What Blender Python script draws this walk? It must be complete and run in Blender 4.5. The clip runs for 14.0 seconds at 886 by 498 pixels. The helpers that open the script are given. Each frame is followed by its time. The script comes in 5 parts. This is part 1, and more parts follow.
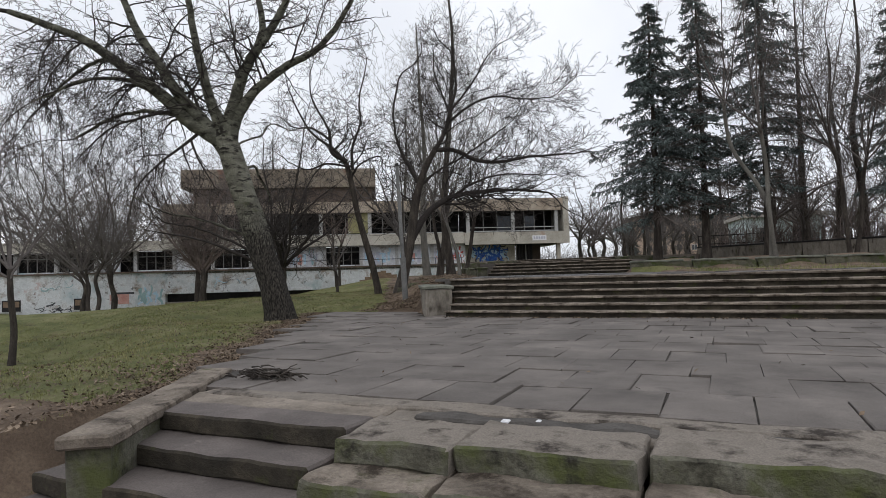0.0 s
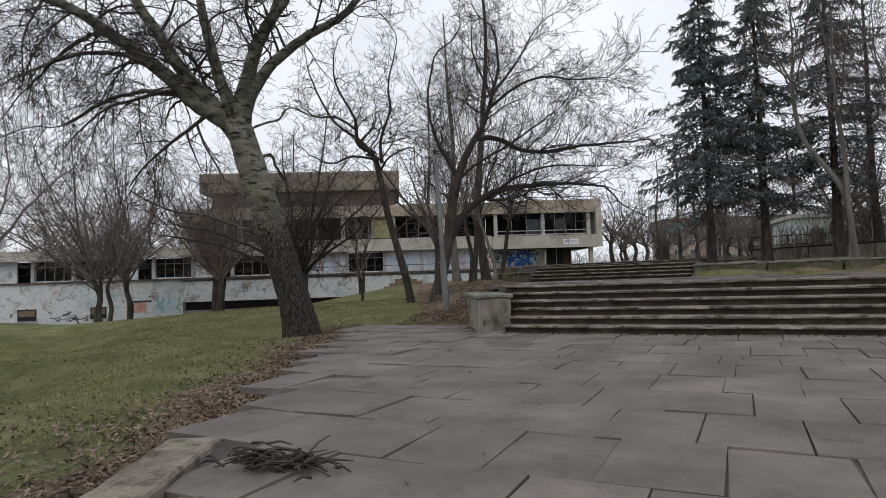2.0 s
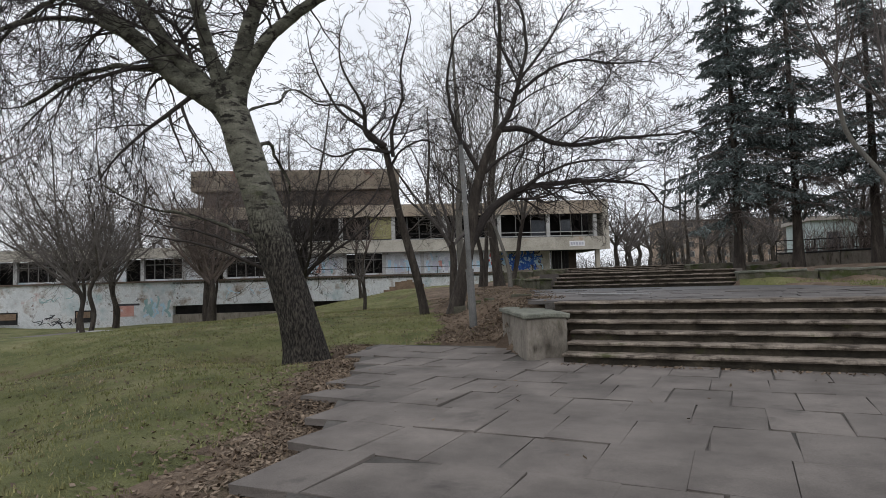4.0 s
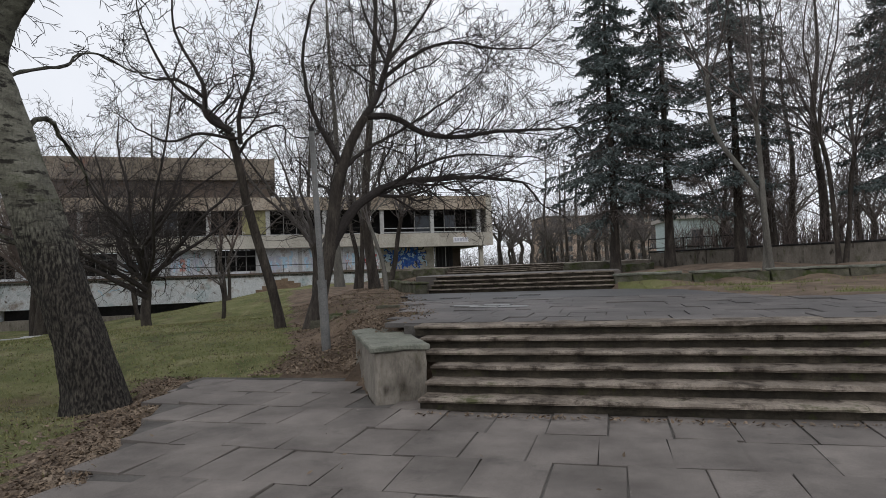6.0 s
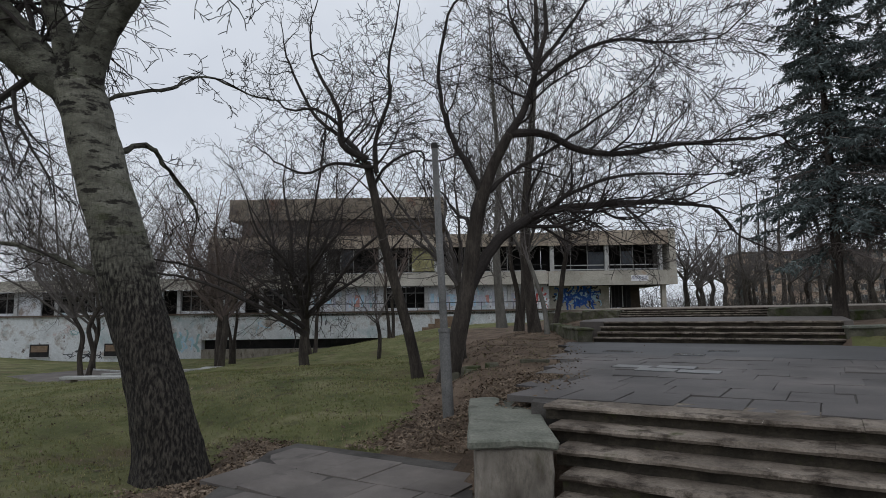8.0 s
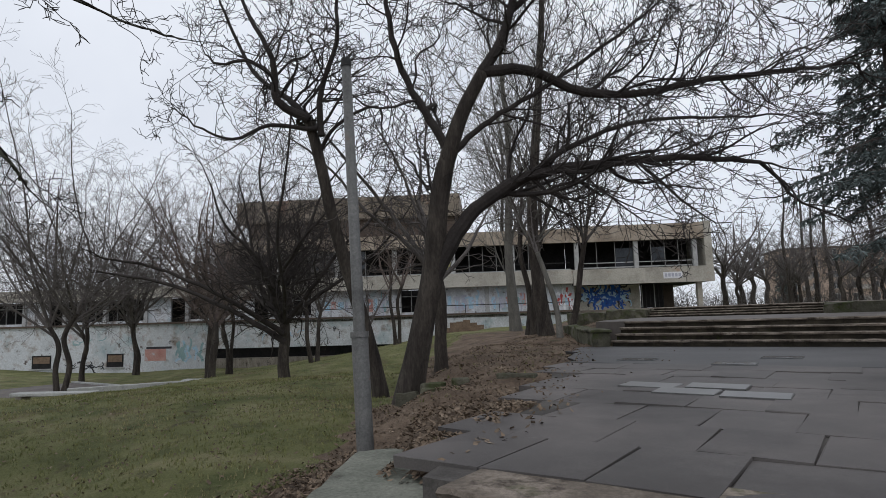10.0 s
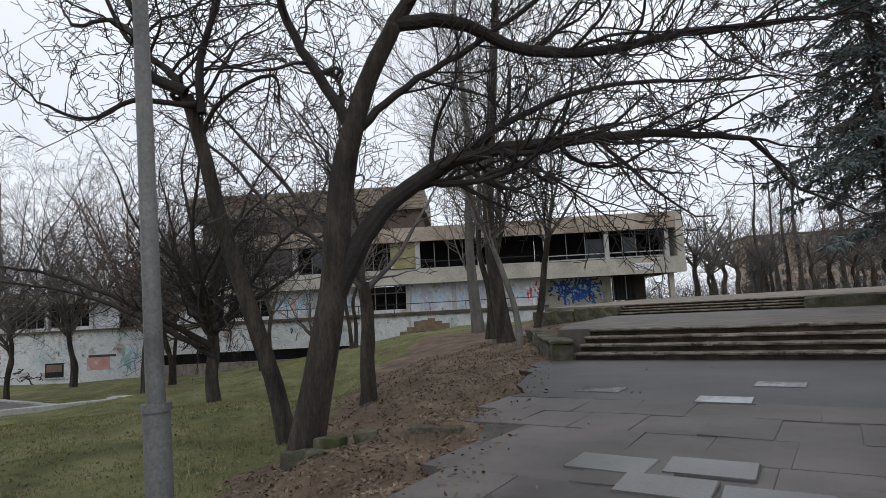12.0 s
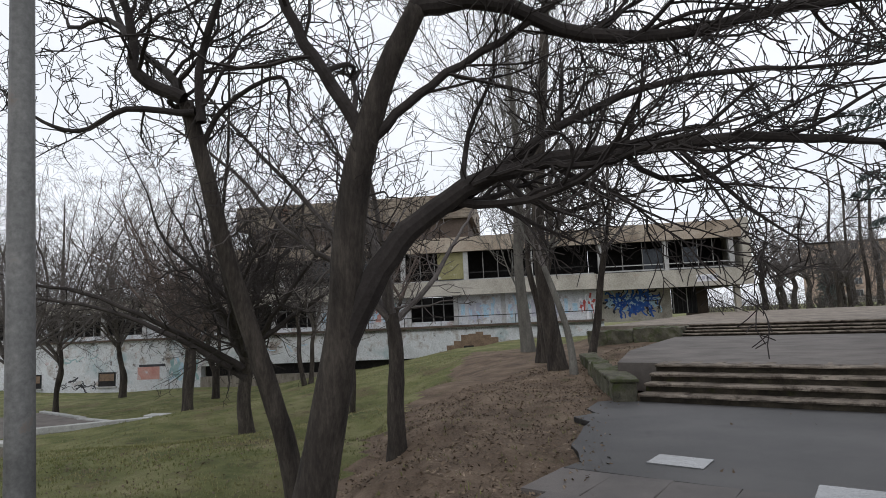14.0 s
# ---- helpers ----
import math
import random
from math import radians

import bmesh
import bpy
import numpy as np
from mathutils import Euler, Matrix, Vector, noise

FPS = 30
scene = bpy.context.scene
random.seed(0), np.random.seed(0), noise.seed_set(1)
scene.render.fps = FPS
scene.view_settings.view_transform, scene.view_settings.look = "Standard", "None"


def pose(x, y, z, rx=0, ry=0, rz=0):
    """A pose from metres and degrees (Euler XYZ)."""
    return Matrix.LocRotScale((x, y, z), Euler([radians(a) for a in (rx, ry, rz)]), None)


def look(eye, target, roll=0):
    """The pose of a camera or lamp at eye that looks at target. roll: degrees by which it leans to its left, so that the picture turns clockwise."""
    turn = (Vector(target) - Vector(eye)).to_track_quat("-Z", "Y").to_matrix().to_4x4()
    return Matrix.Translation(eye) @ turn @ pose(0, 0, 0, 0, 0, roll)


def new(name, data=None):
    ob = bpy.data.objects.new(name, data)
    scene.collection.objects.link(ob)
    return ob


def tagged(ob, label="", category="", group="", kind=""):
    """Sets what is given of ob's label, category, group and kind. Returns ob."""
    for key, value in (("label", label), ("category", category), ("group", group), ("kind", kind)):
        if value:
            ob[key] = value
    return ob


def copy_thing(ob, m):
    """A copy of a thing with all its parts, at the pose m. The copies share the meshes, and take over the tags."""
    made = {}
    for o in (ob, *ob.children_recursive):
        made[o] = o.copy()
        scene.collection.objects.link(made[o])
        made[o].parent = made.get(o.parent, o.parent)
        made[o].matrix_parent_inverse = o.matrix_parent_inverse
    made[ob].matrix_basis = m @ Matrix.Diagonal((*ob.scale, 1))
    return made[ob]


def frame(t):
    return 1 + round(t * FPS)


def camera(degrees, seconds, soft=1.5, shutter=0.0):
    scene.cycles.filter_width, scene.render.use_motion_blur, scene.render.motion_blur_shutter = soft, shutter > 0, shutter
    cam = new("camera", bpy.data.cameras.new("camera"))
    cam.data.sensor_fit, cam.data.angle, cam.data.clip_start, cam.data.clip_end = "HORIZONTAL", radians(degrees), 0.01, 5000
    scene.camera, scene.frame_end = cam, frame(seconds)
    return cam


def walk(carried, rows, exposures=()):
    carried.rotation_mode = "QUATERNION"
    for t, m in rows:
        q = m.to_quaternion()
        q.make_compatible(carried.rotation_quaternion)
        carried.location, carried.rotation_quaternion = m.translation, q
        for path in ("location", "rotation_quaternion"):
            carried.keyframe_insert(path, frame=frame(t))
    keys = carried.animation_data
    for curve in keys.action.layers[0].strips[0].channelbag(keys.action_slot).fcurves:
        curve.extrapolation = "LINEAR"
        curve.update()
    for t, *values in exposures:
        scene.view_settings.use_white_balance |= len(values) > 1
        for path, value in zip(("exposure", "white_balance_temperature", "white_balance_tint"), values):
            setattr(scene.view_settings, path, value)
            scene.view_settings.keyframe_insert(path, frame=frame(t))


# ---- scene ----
cam = camera(72.7, 14.0, soft=0.75)
PATH = [
    (0, (4.442, 2.727, 0.886), (3.61, 4.544, 0.972), -1.6),
    (0.5, (4.152, 3.296, 0.922), (3.394, 5.145, 1.012), -1.7),
    (1, (3.772, 3.802, 0.937), (3.031, 5.658, 1.036), -1.8),
    (1.5, (3.335, 4.299, 0.91), (2.529, 6.126, 1.018), -1.8),
    (2, (2.84, 4.659, 0.903), (1.95, 6.446, 1.011), -1.9),
    (2.2, (2.637, 4.81, 0.912), (1.73, 6.589, 1.028), -1.6),
    (4.3, (1.241, 6.434, 1.192), (0.389, 8.24, 1.297), -1.7),
    (4.5, (1.215, 6.604, 1.228), (0.451, 8.45, 1.332), -1.9),
    (5, (1.212, 7.063, 1.371), (0.596, 8.963, 1.465), -1.9),
    (5.5, (1.168, 7.588, 1.427), (0.602, 9.505, 1.513), -2.0),
    (6, (1.176, 8.135, 1.468), (0.646, 10.062, 1.543), -2.1),
    (6.5, (1.152, 8.7, 1.512), (0.637, 10.631, 1.596), -2.0),
    (6.7, (1.115, 8.969, 1.538), (0.557, 10.888, 1.613), -1.6),
    (6.8, (1.096, 9.08, 1.548), (0.516, 10.992, 1.64), -2.0),
    (7, (1.062, 9.188, 1.589), (0.416, 11.077, 1.709), -1.7),
    (7.5, (1.027, 9.772, 1.632), (0.141, 11.556, 1.81), -1.3),
    (8, (0.894, 10.392, 1.608), (-0.16, 12.079, 1.821), -0.8),
    (8.2, (0.863, 10.585, 1.628), (-0.256, 12.228, 1.852), -0.6),
    (10.3, (0.182, 13.867, 1.485), (-0.951, 15.498, 1.718), -1.86),
    (10.5, (0.136, 14.109, 1.497), (-0.982, 15.749, 1.742), -2.16),
    (11, (0.048, 14.72, 1.535), (-0.966, 16.433, 1.736), -1.8),
    (11.5, (-0.131, 15.154, 1.684), (-1.137, 16.871, 1.881), -2.14),
    (12, (-0.212, 15.518, 1.855), (-1.282, 17.196, 2.057), -3.06),
    (12.5, (-0.387, 15.849, 1.956), (-1.559, 17.455, 2.17), -3.58),
    (13, (-0.504, 16.152, 2.071), (-1.703, 17.737, 2.293), -3.4),
    (13.5, (-0.628, 16.414, 2.177), (-1.83, 17.997, 2.401), -3.09),
    (14, (-0.787, 16.717, 2.257), (-1.992, 18.296, 2.488), -2.55),
]
EXPOSURES = [(0.0, -0.06, 6500, 10), (2.0, -0.06, 6500, 10), (4.4, 0.0, 6500, 10), (5.5, 0.0, 6500, 10), (6.0, -0.1, 6500, 10), (6.6, -0.12, 6480, 10), (7.4, -0.45, 6230, 9), (8.2, -0.45, 6230, 9), (10.4, -0.15, 6350, 10), (11.2, -0.06, 6400, 10), (12.5, -0.06, 6350, 10), (14.0, 0.04, 6450, 10)]
walk(cam, [(t, look(eye, target, roll)) for t, eye, target, roll in PATH], EXPOSURES)

# ---- light ----
world = bpy.data.worlds.new("overcast")
scene.world = world
world.use_nodes = True
wn, wl = world.node_tree.nodes, world.node_tree.links
sky = wn.new("ShaderNodeTexSky")
sky.sky_type, sky.sun_disc = "NISHITA", False
sky.sun_elevation, sky.sun_rotation = radians(38), radians(200)
tc = wn.new("ShaderNodeTexCoord")
cl = wn.new("ShaderNodeTexNoise")
cl.inputs["Scale"].default_value, cl.inputs["Detail"].default_value = 2.2, 5.0
wl.new(tc.outputs["Generated"], cl.inputs["Vector"])
ramp = wn.new("ShaderNodeValToRGB")
ramp.color_ramp.elements[0].position, ramp.color_ramp.elements[0].color = 0.3, (7.4, 7.7, 8.4, 1)
ramp.color_ramp.elements[1].position, ramp.color_ramp.elements[1].color = 0.75, (9.9, 10.1, 10.5, 1)
wl.new(cl.outputs["Fac"], ramp.inputs["Fac"])
mix = wn.new("ShaderNodeMix")
mix.data_type = "RGBA"
mix.inputs["Factor"].default_value = 0.93
wl.new(sky.outputs["Color"], mix.inputs["A"])
wl.new(ramp.outputs["Color"], mix.inputs["B"])
bg = wn["Background"]
bg.inputs["Strength"].default_value = 0.115
wl.new(mix.outputs["Result"], bg.inputs["Color"])
sun = new("sun", bpy.data.lights.new("sun", "SUN"))
sun.data.energy, sun.data.angle, sun.data.color = 0.5, radians(35), (1.0, 0.97, 0.93)
sun.matrix_world = look((0, 0, 30), (-8, 22, 0))


# ---- materials ----
def material(name, cols, scale=1.5, fine=35.0, rough=0.85, bump=0.35, dist=0.01, rand=0.0, spots=None, island=0.0, metal=0.0, stretch=None, spec=0.3):
    """Two scales of noise drive the colour; spots=(colour, scale, low, high) adds patches of another colour."""
    m = bpy.data.materials.new(name)
    m.use_nodes = True
    n, l = m.node_tree.nodes, m.node_tree.links
    b = n["Principled BSDF"]
    b.inputs["Roughness"].default_value, b.inputs["Metallic"].default_value = rough, metal
    b.inputs["Specular IOR Level"].default_value = spec
    g = n.new("ShaderNodeNewGeometry")
    pos = g.outputs["Position"]
    if stretch:
        mp = n.new("ShaderNodeMapping")
        mp.inputs["Scale"].default_value = stretch
        l.new(pos, mp.inputs["Vector"])
        pos = mp.outputs["Vector"]
    a = n.new("ShaderNodeTexNoise")
    a.inputs["Scale"].default_value, a.inputs["Detail"].default_value, a.inputs["Roughness"].default_value = scale, 6.0, 0.62
    l.new(pos, a.inputs["Vector"])
    r = n.new("ShaderNodeValToRGB")
    for i, c in enumerate(cols):
        p = 0.3 + 0.4 * i / max(1, len(cols) - 1)
        e = r.color_ramp.elements[i] if i < 2 else r.color_ramp.elements.new(p)
        e.position, e.color = p, (*c, 1)
    l.new(a.outputs["Fac"], r.inputs["Fac"])
    out = r.outputs["Color"]
    f = n.new("ShaderNodeTexNoise")
    f.inputs["Scale"].default_value, f.inputs["Detail"].default_value, f.inputs["Roughness"].default_value = fine, 4.0, 0.7
    l.new(pos, f.inputs["Vector"])
    fr = n.new("ShaderNodeMapRange")
    fr.inputs["From Min"].default_value, fr.inputs["From Max"].default_value = 0.3, 0.7
    fr.inputs["To Min"].default_value, fr.inputs["To Max"].default_value = 0.72, 1.22
    l.new(f.outputs["Fac"], fr.inputs["Value"])
    fac = fr.outputs["Result"]

    def times(x, y):
        q = n.new("ShaderNodeMath")
        q.operation = "MULTIPLY"
        l.new(x, q.inputs[0])
        l.new(y, q.inputs[1])
        return q.outputs[0]

    for amount, node, socket in ((rand, "ShaderNodeObjectInfo", "Random"), (island, "ShaderNodeNewGeometry", "Random Per Island")):
        if amount:
            o = n.new(node)
            q = n.new("ShaderNodeMapRange")
            q.inputs["To Min"].default_value, q.inputs["To Max"].default_value = 1 - amount, 1 + amount
            l.new(o.outputs[socket], q.inputs["Value"])
            fac = times(fac, q.outputs["Result"])
    sc = n.new("ShaderNodeVectorMath")
    sc.operation = "SCALE"
    l.new(out, sc.inputs[0])
    l.new(fac, sc.inputs["Scale"])
    out = sc.outputs[0]
    for col, s, lo, hi in spots or ():
        t = n.new("ShaderNodeTexNoise")
        t.inputs["Scale"].default_value, t.inputs["Detail"].default_value = s, 7.0
        t.inputs["Roughness"].default_value = 0.68
        l.new(pos, t.inputs["Vector"])
        q = n.new("ShaderNodeMapRange")
        q.inputs["From Min"].default_value, q.inputs["From Max"].default_value = lo, hi
        l.new(t.outputs["Fac"], q.inputs["Value"])
        mx = n.new("ShaderNodeMix")
        mx.data_type = "RGBA"
        l.new(q.outputs["Result"], mx.inputs["Factor"])
        l.new(out, mx.inputs["A"])
        mx.inputs["B"].default_value = (*col, 1)
        out = mx.outputs["Result"]
    l.new(out, b.inputs["Base Color"])
    bp = n.new("ShaderNodeBump")
    bp.inputs["Strength"].default_value, bp.inputs["Distance"].default_value = bump, dist
    l.new(f.outputs["Fac"], bp.inputs["Height"])
    l.new(bp.outputs["Normal"], b.inputs["Normal"])
    return m


MOSS = (0.075, 0.08, 0.03)
M_ASPHALT = material("worn_asphalt", [(0.05, 0.049, 0.05), (0.074, 0.072, 0.072), (0.102, 0.098, 0.097)], 0.5, 130, 0.65, 0.5, 0.004, spots=[((0.055, 0.053, 0.053), 0.9, 0.56, 0.7), ((0.2, 0.19, 0.18), 1.6, 0.68, 0.76)], spec=0.45)
M_SLAB = material("paving_concrete", [(0.083, 0.071, 0.063), (0.135, 0.118, 0.106), (0.195, 0.171, 0.153)], 1.3, 110, 0.75, 0.6, 0.005, rand=0.12, spots=[((0.057, 0.05, 0.045), 1.7, 0.58, 0.74), ((0.267, 0.245, 0.223), 7, 0.68, 0.76)], spec=0.4)
M_TSLAB = material("damp_dark_slab", [(0.062, 0.056, 0.053), (0.098, 0.088, 0.083), (0.148, 0.131, 0.122)], 0.9, 120, 0.62, 0.5, 0.004, rand=0.1, spots=[((0.054, 0.047, 0.044), 1.2, 0.56, 0.72), ((0.214, 0.19, 0.175), 6, 0.68, 0.76)], spec=0.45)
M_WET = material("wet_slab", [(0.09, 0.092, 0.095), (0.15, 0.152, 0.155)], 3, 12, 0.12, 0.25, 0.004, spec=0.6)
M_MOIST = material("damp_slab", [(0.07, 0.069, 0.067), (0.12, 0.118, 0.114)], 2, 50, 0.34, 0.08, 0.002, spec=0.5)
M_WORN = material("worn_pale_slab", [(0.3, 0.3, 0.29), (0.45, 0.45, 0.43)], 5, 70, 0.7, 0.2, 0.003)
M_BED = material("joint_soil", [(0.035, 0.031, 0.028), (0.13, 0.12, 0.11)], 1.6, 60, 0.95, 0.5)
M_STEP = material("step_concrete", [(0.091, 0.074, 0.059), (0.187, 0.156, 0.126), (0.332, 0.282, 0.233)], 2.2, 42, 0.88, 1.0, 0.016, spots=[((0.045, 0.034, 0.025), 4.2, 0.51, 0.64), ((0.075, 0.075, 0.035), 2.2, 0.6, 0.72), ((0.385, 0.34, 0.291), 14, 0.68, 0.74)])
M_TREAD = material("tread_concrete", [(0.107, 0.09, 0.074), (0.203, 0.172, 0.141), (0.310, 0.265, 0.223)], 1.6, 45, 0.85, 0.6, 0.008, rand=0.1, spots=[((0.064, 0.052, 0.039), 5, 0.58, 0.75)])
# dirt and moss, with the shade below the noses put into the colour
M_RISER = material("riser_dirt_and_shade", [(0.021, 0.018, 0.014), (0.045, 0.038, 0.028), (0.091, 0.075, 0.055)], 3, 30, 0.95, 0.8, 0.02, spots=[((0.054, 0.06, 0.017), 4, 0.58, 0.72)])
M_MOSSY = material("moss_covered_concrete", [(0.06, 0.055, 0.042), (0.13, 0.125, 0.095), (0.22, 0.21, 0.175)], 2.6, 40, 0.9, 0.9, 0.02, spots=[((0.085, 0.095, 0.035), 2.4, 0.46, 0.62), ((0.022, 0.02, 0.015), 3.4, 0.54, 0.66), ((0.2, 0.19, 0.16), 9, 0.66, 0.72)])
M_DAMP = material("damp_mossy_wall", [(0.055, 0.052, 0.038), (0.1, 0.095, 0.07), (0.15, 0.14, 0.105)], 2.4, 40, 0.9, 0.8, 0.02, spots=[((0.05, 0.062, 0.018), 2.2, 0.48, 0.62), ((0.025, 0.022, 0.018), 4, 0.56, 0.7)])
M_DSTEP = material("smooth_dark_step", [(0.080, 0.068, 0.064), (0.123, 0.105, 0.097), (0.182, 0.155, 0.144)], 1.4, 70, 0.8, 0.4, 0.005, spots=[((0.257, 0.22, 0.194), 5, 0.66, 0.75)])
M_CONC = material("mossy_concrete", [(0.134, 0.118, 0.097), (0.219, 0.196, 0.165), (0.300, 0.27, 0.233)], 2.6, 40, 0.9, 0.8, 0.014, stretch=(1, 1, 0.4), spots=[(MOSS, 2.2, 0.58, 0.72), ((0.059, 0.05, 0.039), 5, 0.55, 0.68)])
M_CAP = material("lichen_cap_concrete", [(0.1, 0.105, 0.085), (0.16, 0.165, 0.135), (0.21, 0.21, 0.175)], 2.5, 40, 0.9, 0.5, 0.008, spots=[((0.06, 0.055, 0.045), 4, 0.6, 0.75)])
M_KERB = material("pinkish_gravel_concrete", [(0.17, 0.148, 0.124), (0.33, 0.29, 0.25)], 3, 90, 0.95, 0.9, 0.012, spots=[((0.04, 0.032, 0.026), 3, 0.5, 0.64)])
M_LAWN = material("winter_lawn", [(0.085, 0.098, 0.033), (0.164, 0.172, 0.066), (0.263, 0.245, 0.126)], 0.9, 48, 0.95, 1.0, 0.05, spots=[((0.149, 0.11, 0.066), 0.55, 0.54, 0.7), ((0.070, 0.055, 0.033), 2.3, 0.57, 0.7), ((0.059, 0.078, 0.023), 0.8, 0.58, 0.72)])
M_SOIL = material("leaf_strewn_soil", [(0.085, 0.061, 0.043), (0.155, 0.112, 0.08), (0.24, 0.18, 0.13)], 1.5, 45, 0.95, 1.0, 0.03, spots=[((0.06, 0.07, 0.025), 0.9, 0.6, 0.75)])
M_GRASS = material("grass_blades", [(0.109, 0.125, 0.039), (0.189, 0.19, 0.076), (0.308, 0.27, 0.145)], 0.8, 20, 0.8, 0.1, island=0.35)
M_LEAF = material("fallen_leaves", [(0.075, 0.052, 0.035), (0.14, 0.102, 0.07), (0.25, 0.195, 0.145)], 3, 60, 0.85, 0.3, island=0.45)
M_BARK = material("dark_bark", [(0.024, 0.02, 0.018), (0.055, 0.046, 0.039), (0.1, 0.085, 0.072)], 5, 40, 0.95, 1.0, 0.03, stretch=(1, 1, 0.25))
M_TWIG = material("twig_bark", [(0.025, 0.021, 0.02), (0.055, 0.047, 0.043)], 3, 30, 0.95, 0.3)
M_TWIGM = material("greyish_twigs", [(0.085, 0.075, 0.071), (0.165, 0.147, 0.138)], 3, 30, 0.95, 0.3)
M_TWIGR = material("reddish_twigs", [(0.095, 0.074, 0.066), (0.18, 0.142, 0.126)], 2, 30, 0.95, 0.3)
M_POPLAR = material("poplar_bark", [(0.04, 0.038, 0.03), (0.12, 0.118, 0.092), (0.23, 0.228, 0.182)], 3.4, 26, 0.9, 1.0, 0.05, stretch=(1, 1, 1.6), spots=[((0.024, 0.021, 0.017), 4.5, 0.53, 0.6)])


def ringed_poplar():
    """Pale bark with dark cross rings, turning into furrowed bark low on the trunk."""
    m = material("ringed_poplar_bark", [(0.07, 0.066, 0.052), (0.165, 0.16, 0.128), (0.27, 0.265, 0.215)], 2.2, 24, 0.9, 1.0, 0.05, stretch=(1, 1, 3.0), spots=[((0.03, 0.027, 0.022), 3.4, 0.54, 0.61), ((0.02, 0.018, 0.015), 1.3, 0.58, 0.62), ((0.06, 0.064, 0.034), 1.1, 0.58, 0.68)])
    n, l = m.node_tree.nodes, m.node_tree.links
    b = n["Principled BSDF"]
    upper = b.inputs["Base Color"].links[0].from_socket
    g = n.new("ShaderNodeNewGeometry")
    mp = n.new("ShaderNodeMapping")
    mp.inputs["Scale"].default_value = (24, 24, 7.5)
    l.new(g.outputs["Position"], mp.inputs["Vector"])
    fu = n.new("ShaderNodeTexNoise")
    fu.inputs["Scale"].default_value, fu.inputs["Detail"].default_value = 1.6, 6.0
    l.new(mp.outputs["Vector"], fu.inputs["Vector"])
    cr = n.new("ShaderNodeValToRGB")
    cr.color_ramp.elements[0].position, cr.color_ramp.elements[0].color = 0.42, (0.012, 0.01, 0.009, 1)
    cr.color_ramp.elements[1].position, cr.color_ramp.elements[1].color = 0.68, (0.085, 0.075, 0.061, 1)
    l.new(fu.outputs["Fac"], cr.inputs["Fac"])
    sx = n.new("ShaderNodeSeparateXYZ")
    l.new(g.outputs["Position"], sx.inputs["Vector"])
    ad = n.new("ShaderNodeMath")
    ad.operation = "MULTIPLY_ADD"
    l.new(fu.outputs["Fac"], ad.inputs[0])
    ad.inputs[1].default_value = 1.9
    l.new(sx.outputs["Z"], ad.inputs[2])
    mr = n.new("ShaderNodeMapRange")
    mr.inputs["From Min"].default_value, mr.inputs["From Max"].default_value = 2.75, 3.6
    l.new(ad.outputs[0], mr.inputs["Value"])
    mx = n.new("ShaderNodeMix")
    mx.data_type = "RGBA"
    l.new(mr.outputs["Result"], mx.inputs["Factor"])
    l.new(cr.outputs["Color"], mx.inputs["A"])
    l.new(upper, mx.inputs["B"])
    l.new(mx.outputs["Result"], b.inputs["Base Color"])
    bp = [k for k in n if k.bl_idname == "ShaderNodeBump"][0]
    l.new(fu.outputs["Fac"], bp.inputs["Height"])
    bp.inputs["Distance"].default_value = 0.05
    return m


M_PBASE = ringed_poplar()
M_PALE = material("pale_trunk_bark", [(0.09, 0.085, 0.075), (0.18, 0.17, 0.15)], 4, 40, 0.9, 0.8, 0.02, stretch=(1, 1, 0.3))
M_NEEDLE = material("spruce_needles", [(0.055, 0.072, 0.069), (0.105, 0.13, 0.126), (0.185, 0.215, 0.212)], 1.2, 20, 0.85, 0.1, island=0.4)
M_DEADN = material("dead_spruce_twigs", [(0.085, 0.071, 0.064), (0.17, 0.145, 0.132)], 2, 20, 0.95, 0.1, island=0.3)
M_FACADE = material("stained_beige_render", [(0.3, 0.28, 0.235), (0.42, 0.395, 0.34), (0.5, 0.47, 0.41)], 0.7, 14, 0.9, 0.3, 0.01, spots=[((0.2, 0.18, 0.15), 0.9, 0.56, 0.75), ((0.33, 0.22, 0.15), 0.5, 0.62, 0.75)])
M_CLAD = material("stained_beige_cladding", [(0.19, 0.155, 0.122), (0.28, 0.235, 0.188), (0.36, 0.31, 0.25)], 0.6, 10, 0.9, 0.3, 0.01, spots=[((0.22, 0.11, 0.08), 0.5, 0.6, 0.72), ((0.08, 0.065, 0.055), 0.9, 0.56, 0.7)])
M_FASCIA = material("stained_roof_fascia", [(0.24, 0.19, 0.145), (0.36, 0.3, 0.235), (0.44, 0.38, 0.31)], 0.6, 12, 0.9, 0.3, 0.01, spots=[((0.14, 0.11, 0.085), 0.8, 0.55, 0.75)])
M_WHITE = material("peeling_white_paint", [(0.42, 0.435, 0.45), (0.58, 0.6, 0.62), (0.68, 0.7, 0.72)], 0.9, 16, 0.85, 0.3, 0.01, spots=[((0.26, 0.22, 0.19), 0.9, 0.52, 0.66), ((0.28, 0.38, 0.41), 0.5, 0.56, 0.72), ((0.13, 0.11, 0.1), 2.6, 0.6, 0.68), ((0.42, 0.27, 0.24), 0.7, 0.63, 0.72)])
M_BRICK = material("bare_brown_brick", [(0.14, 0.1, 0.07), (0.24, 0.17, 0.12)], 3, 14, 0.95, 0.6, 0.02)
# near-black colour that holds the shade of unlit rooms and openings; also the door
M_DARK = material("shade_and_door_black", [(0.012, 0.012, 0.013), (0.03, 0.028, 0.028)], 1, 8, 0.9, 0.1)
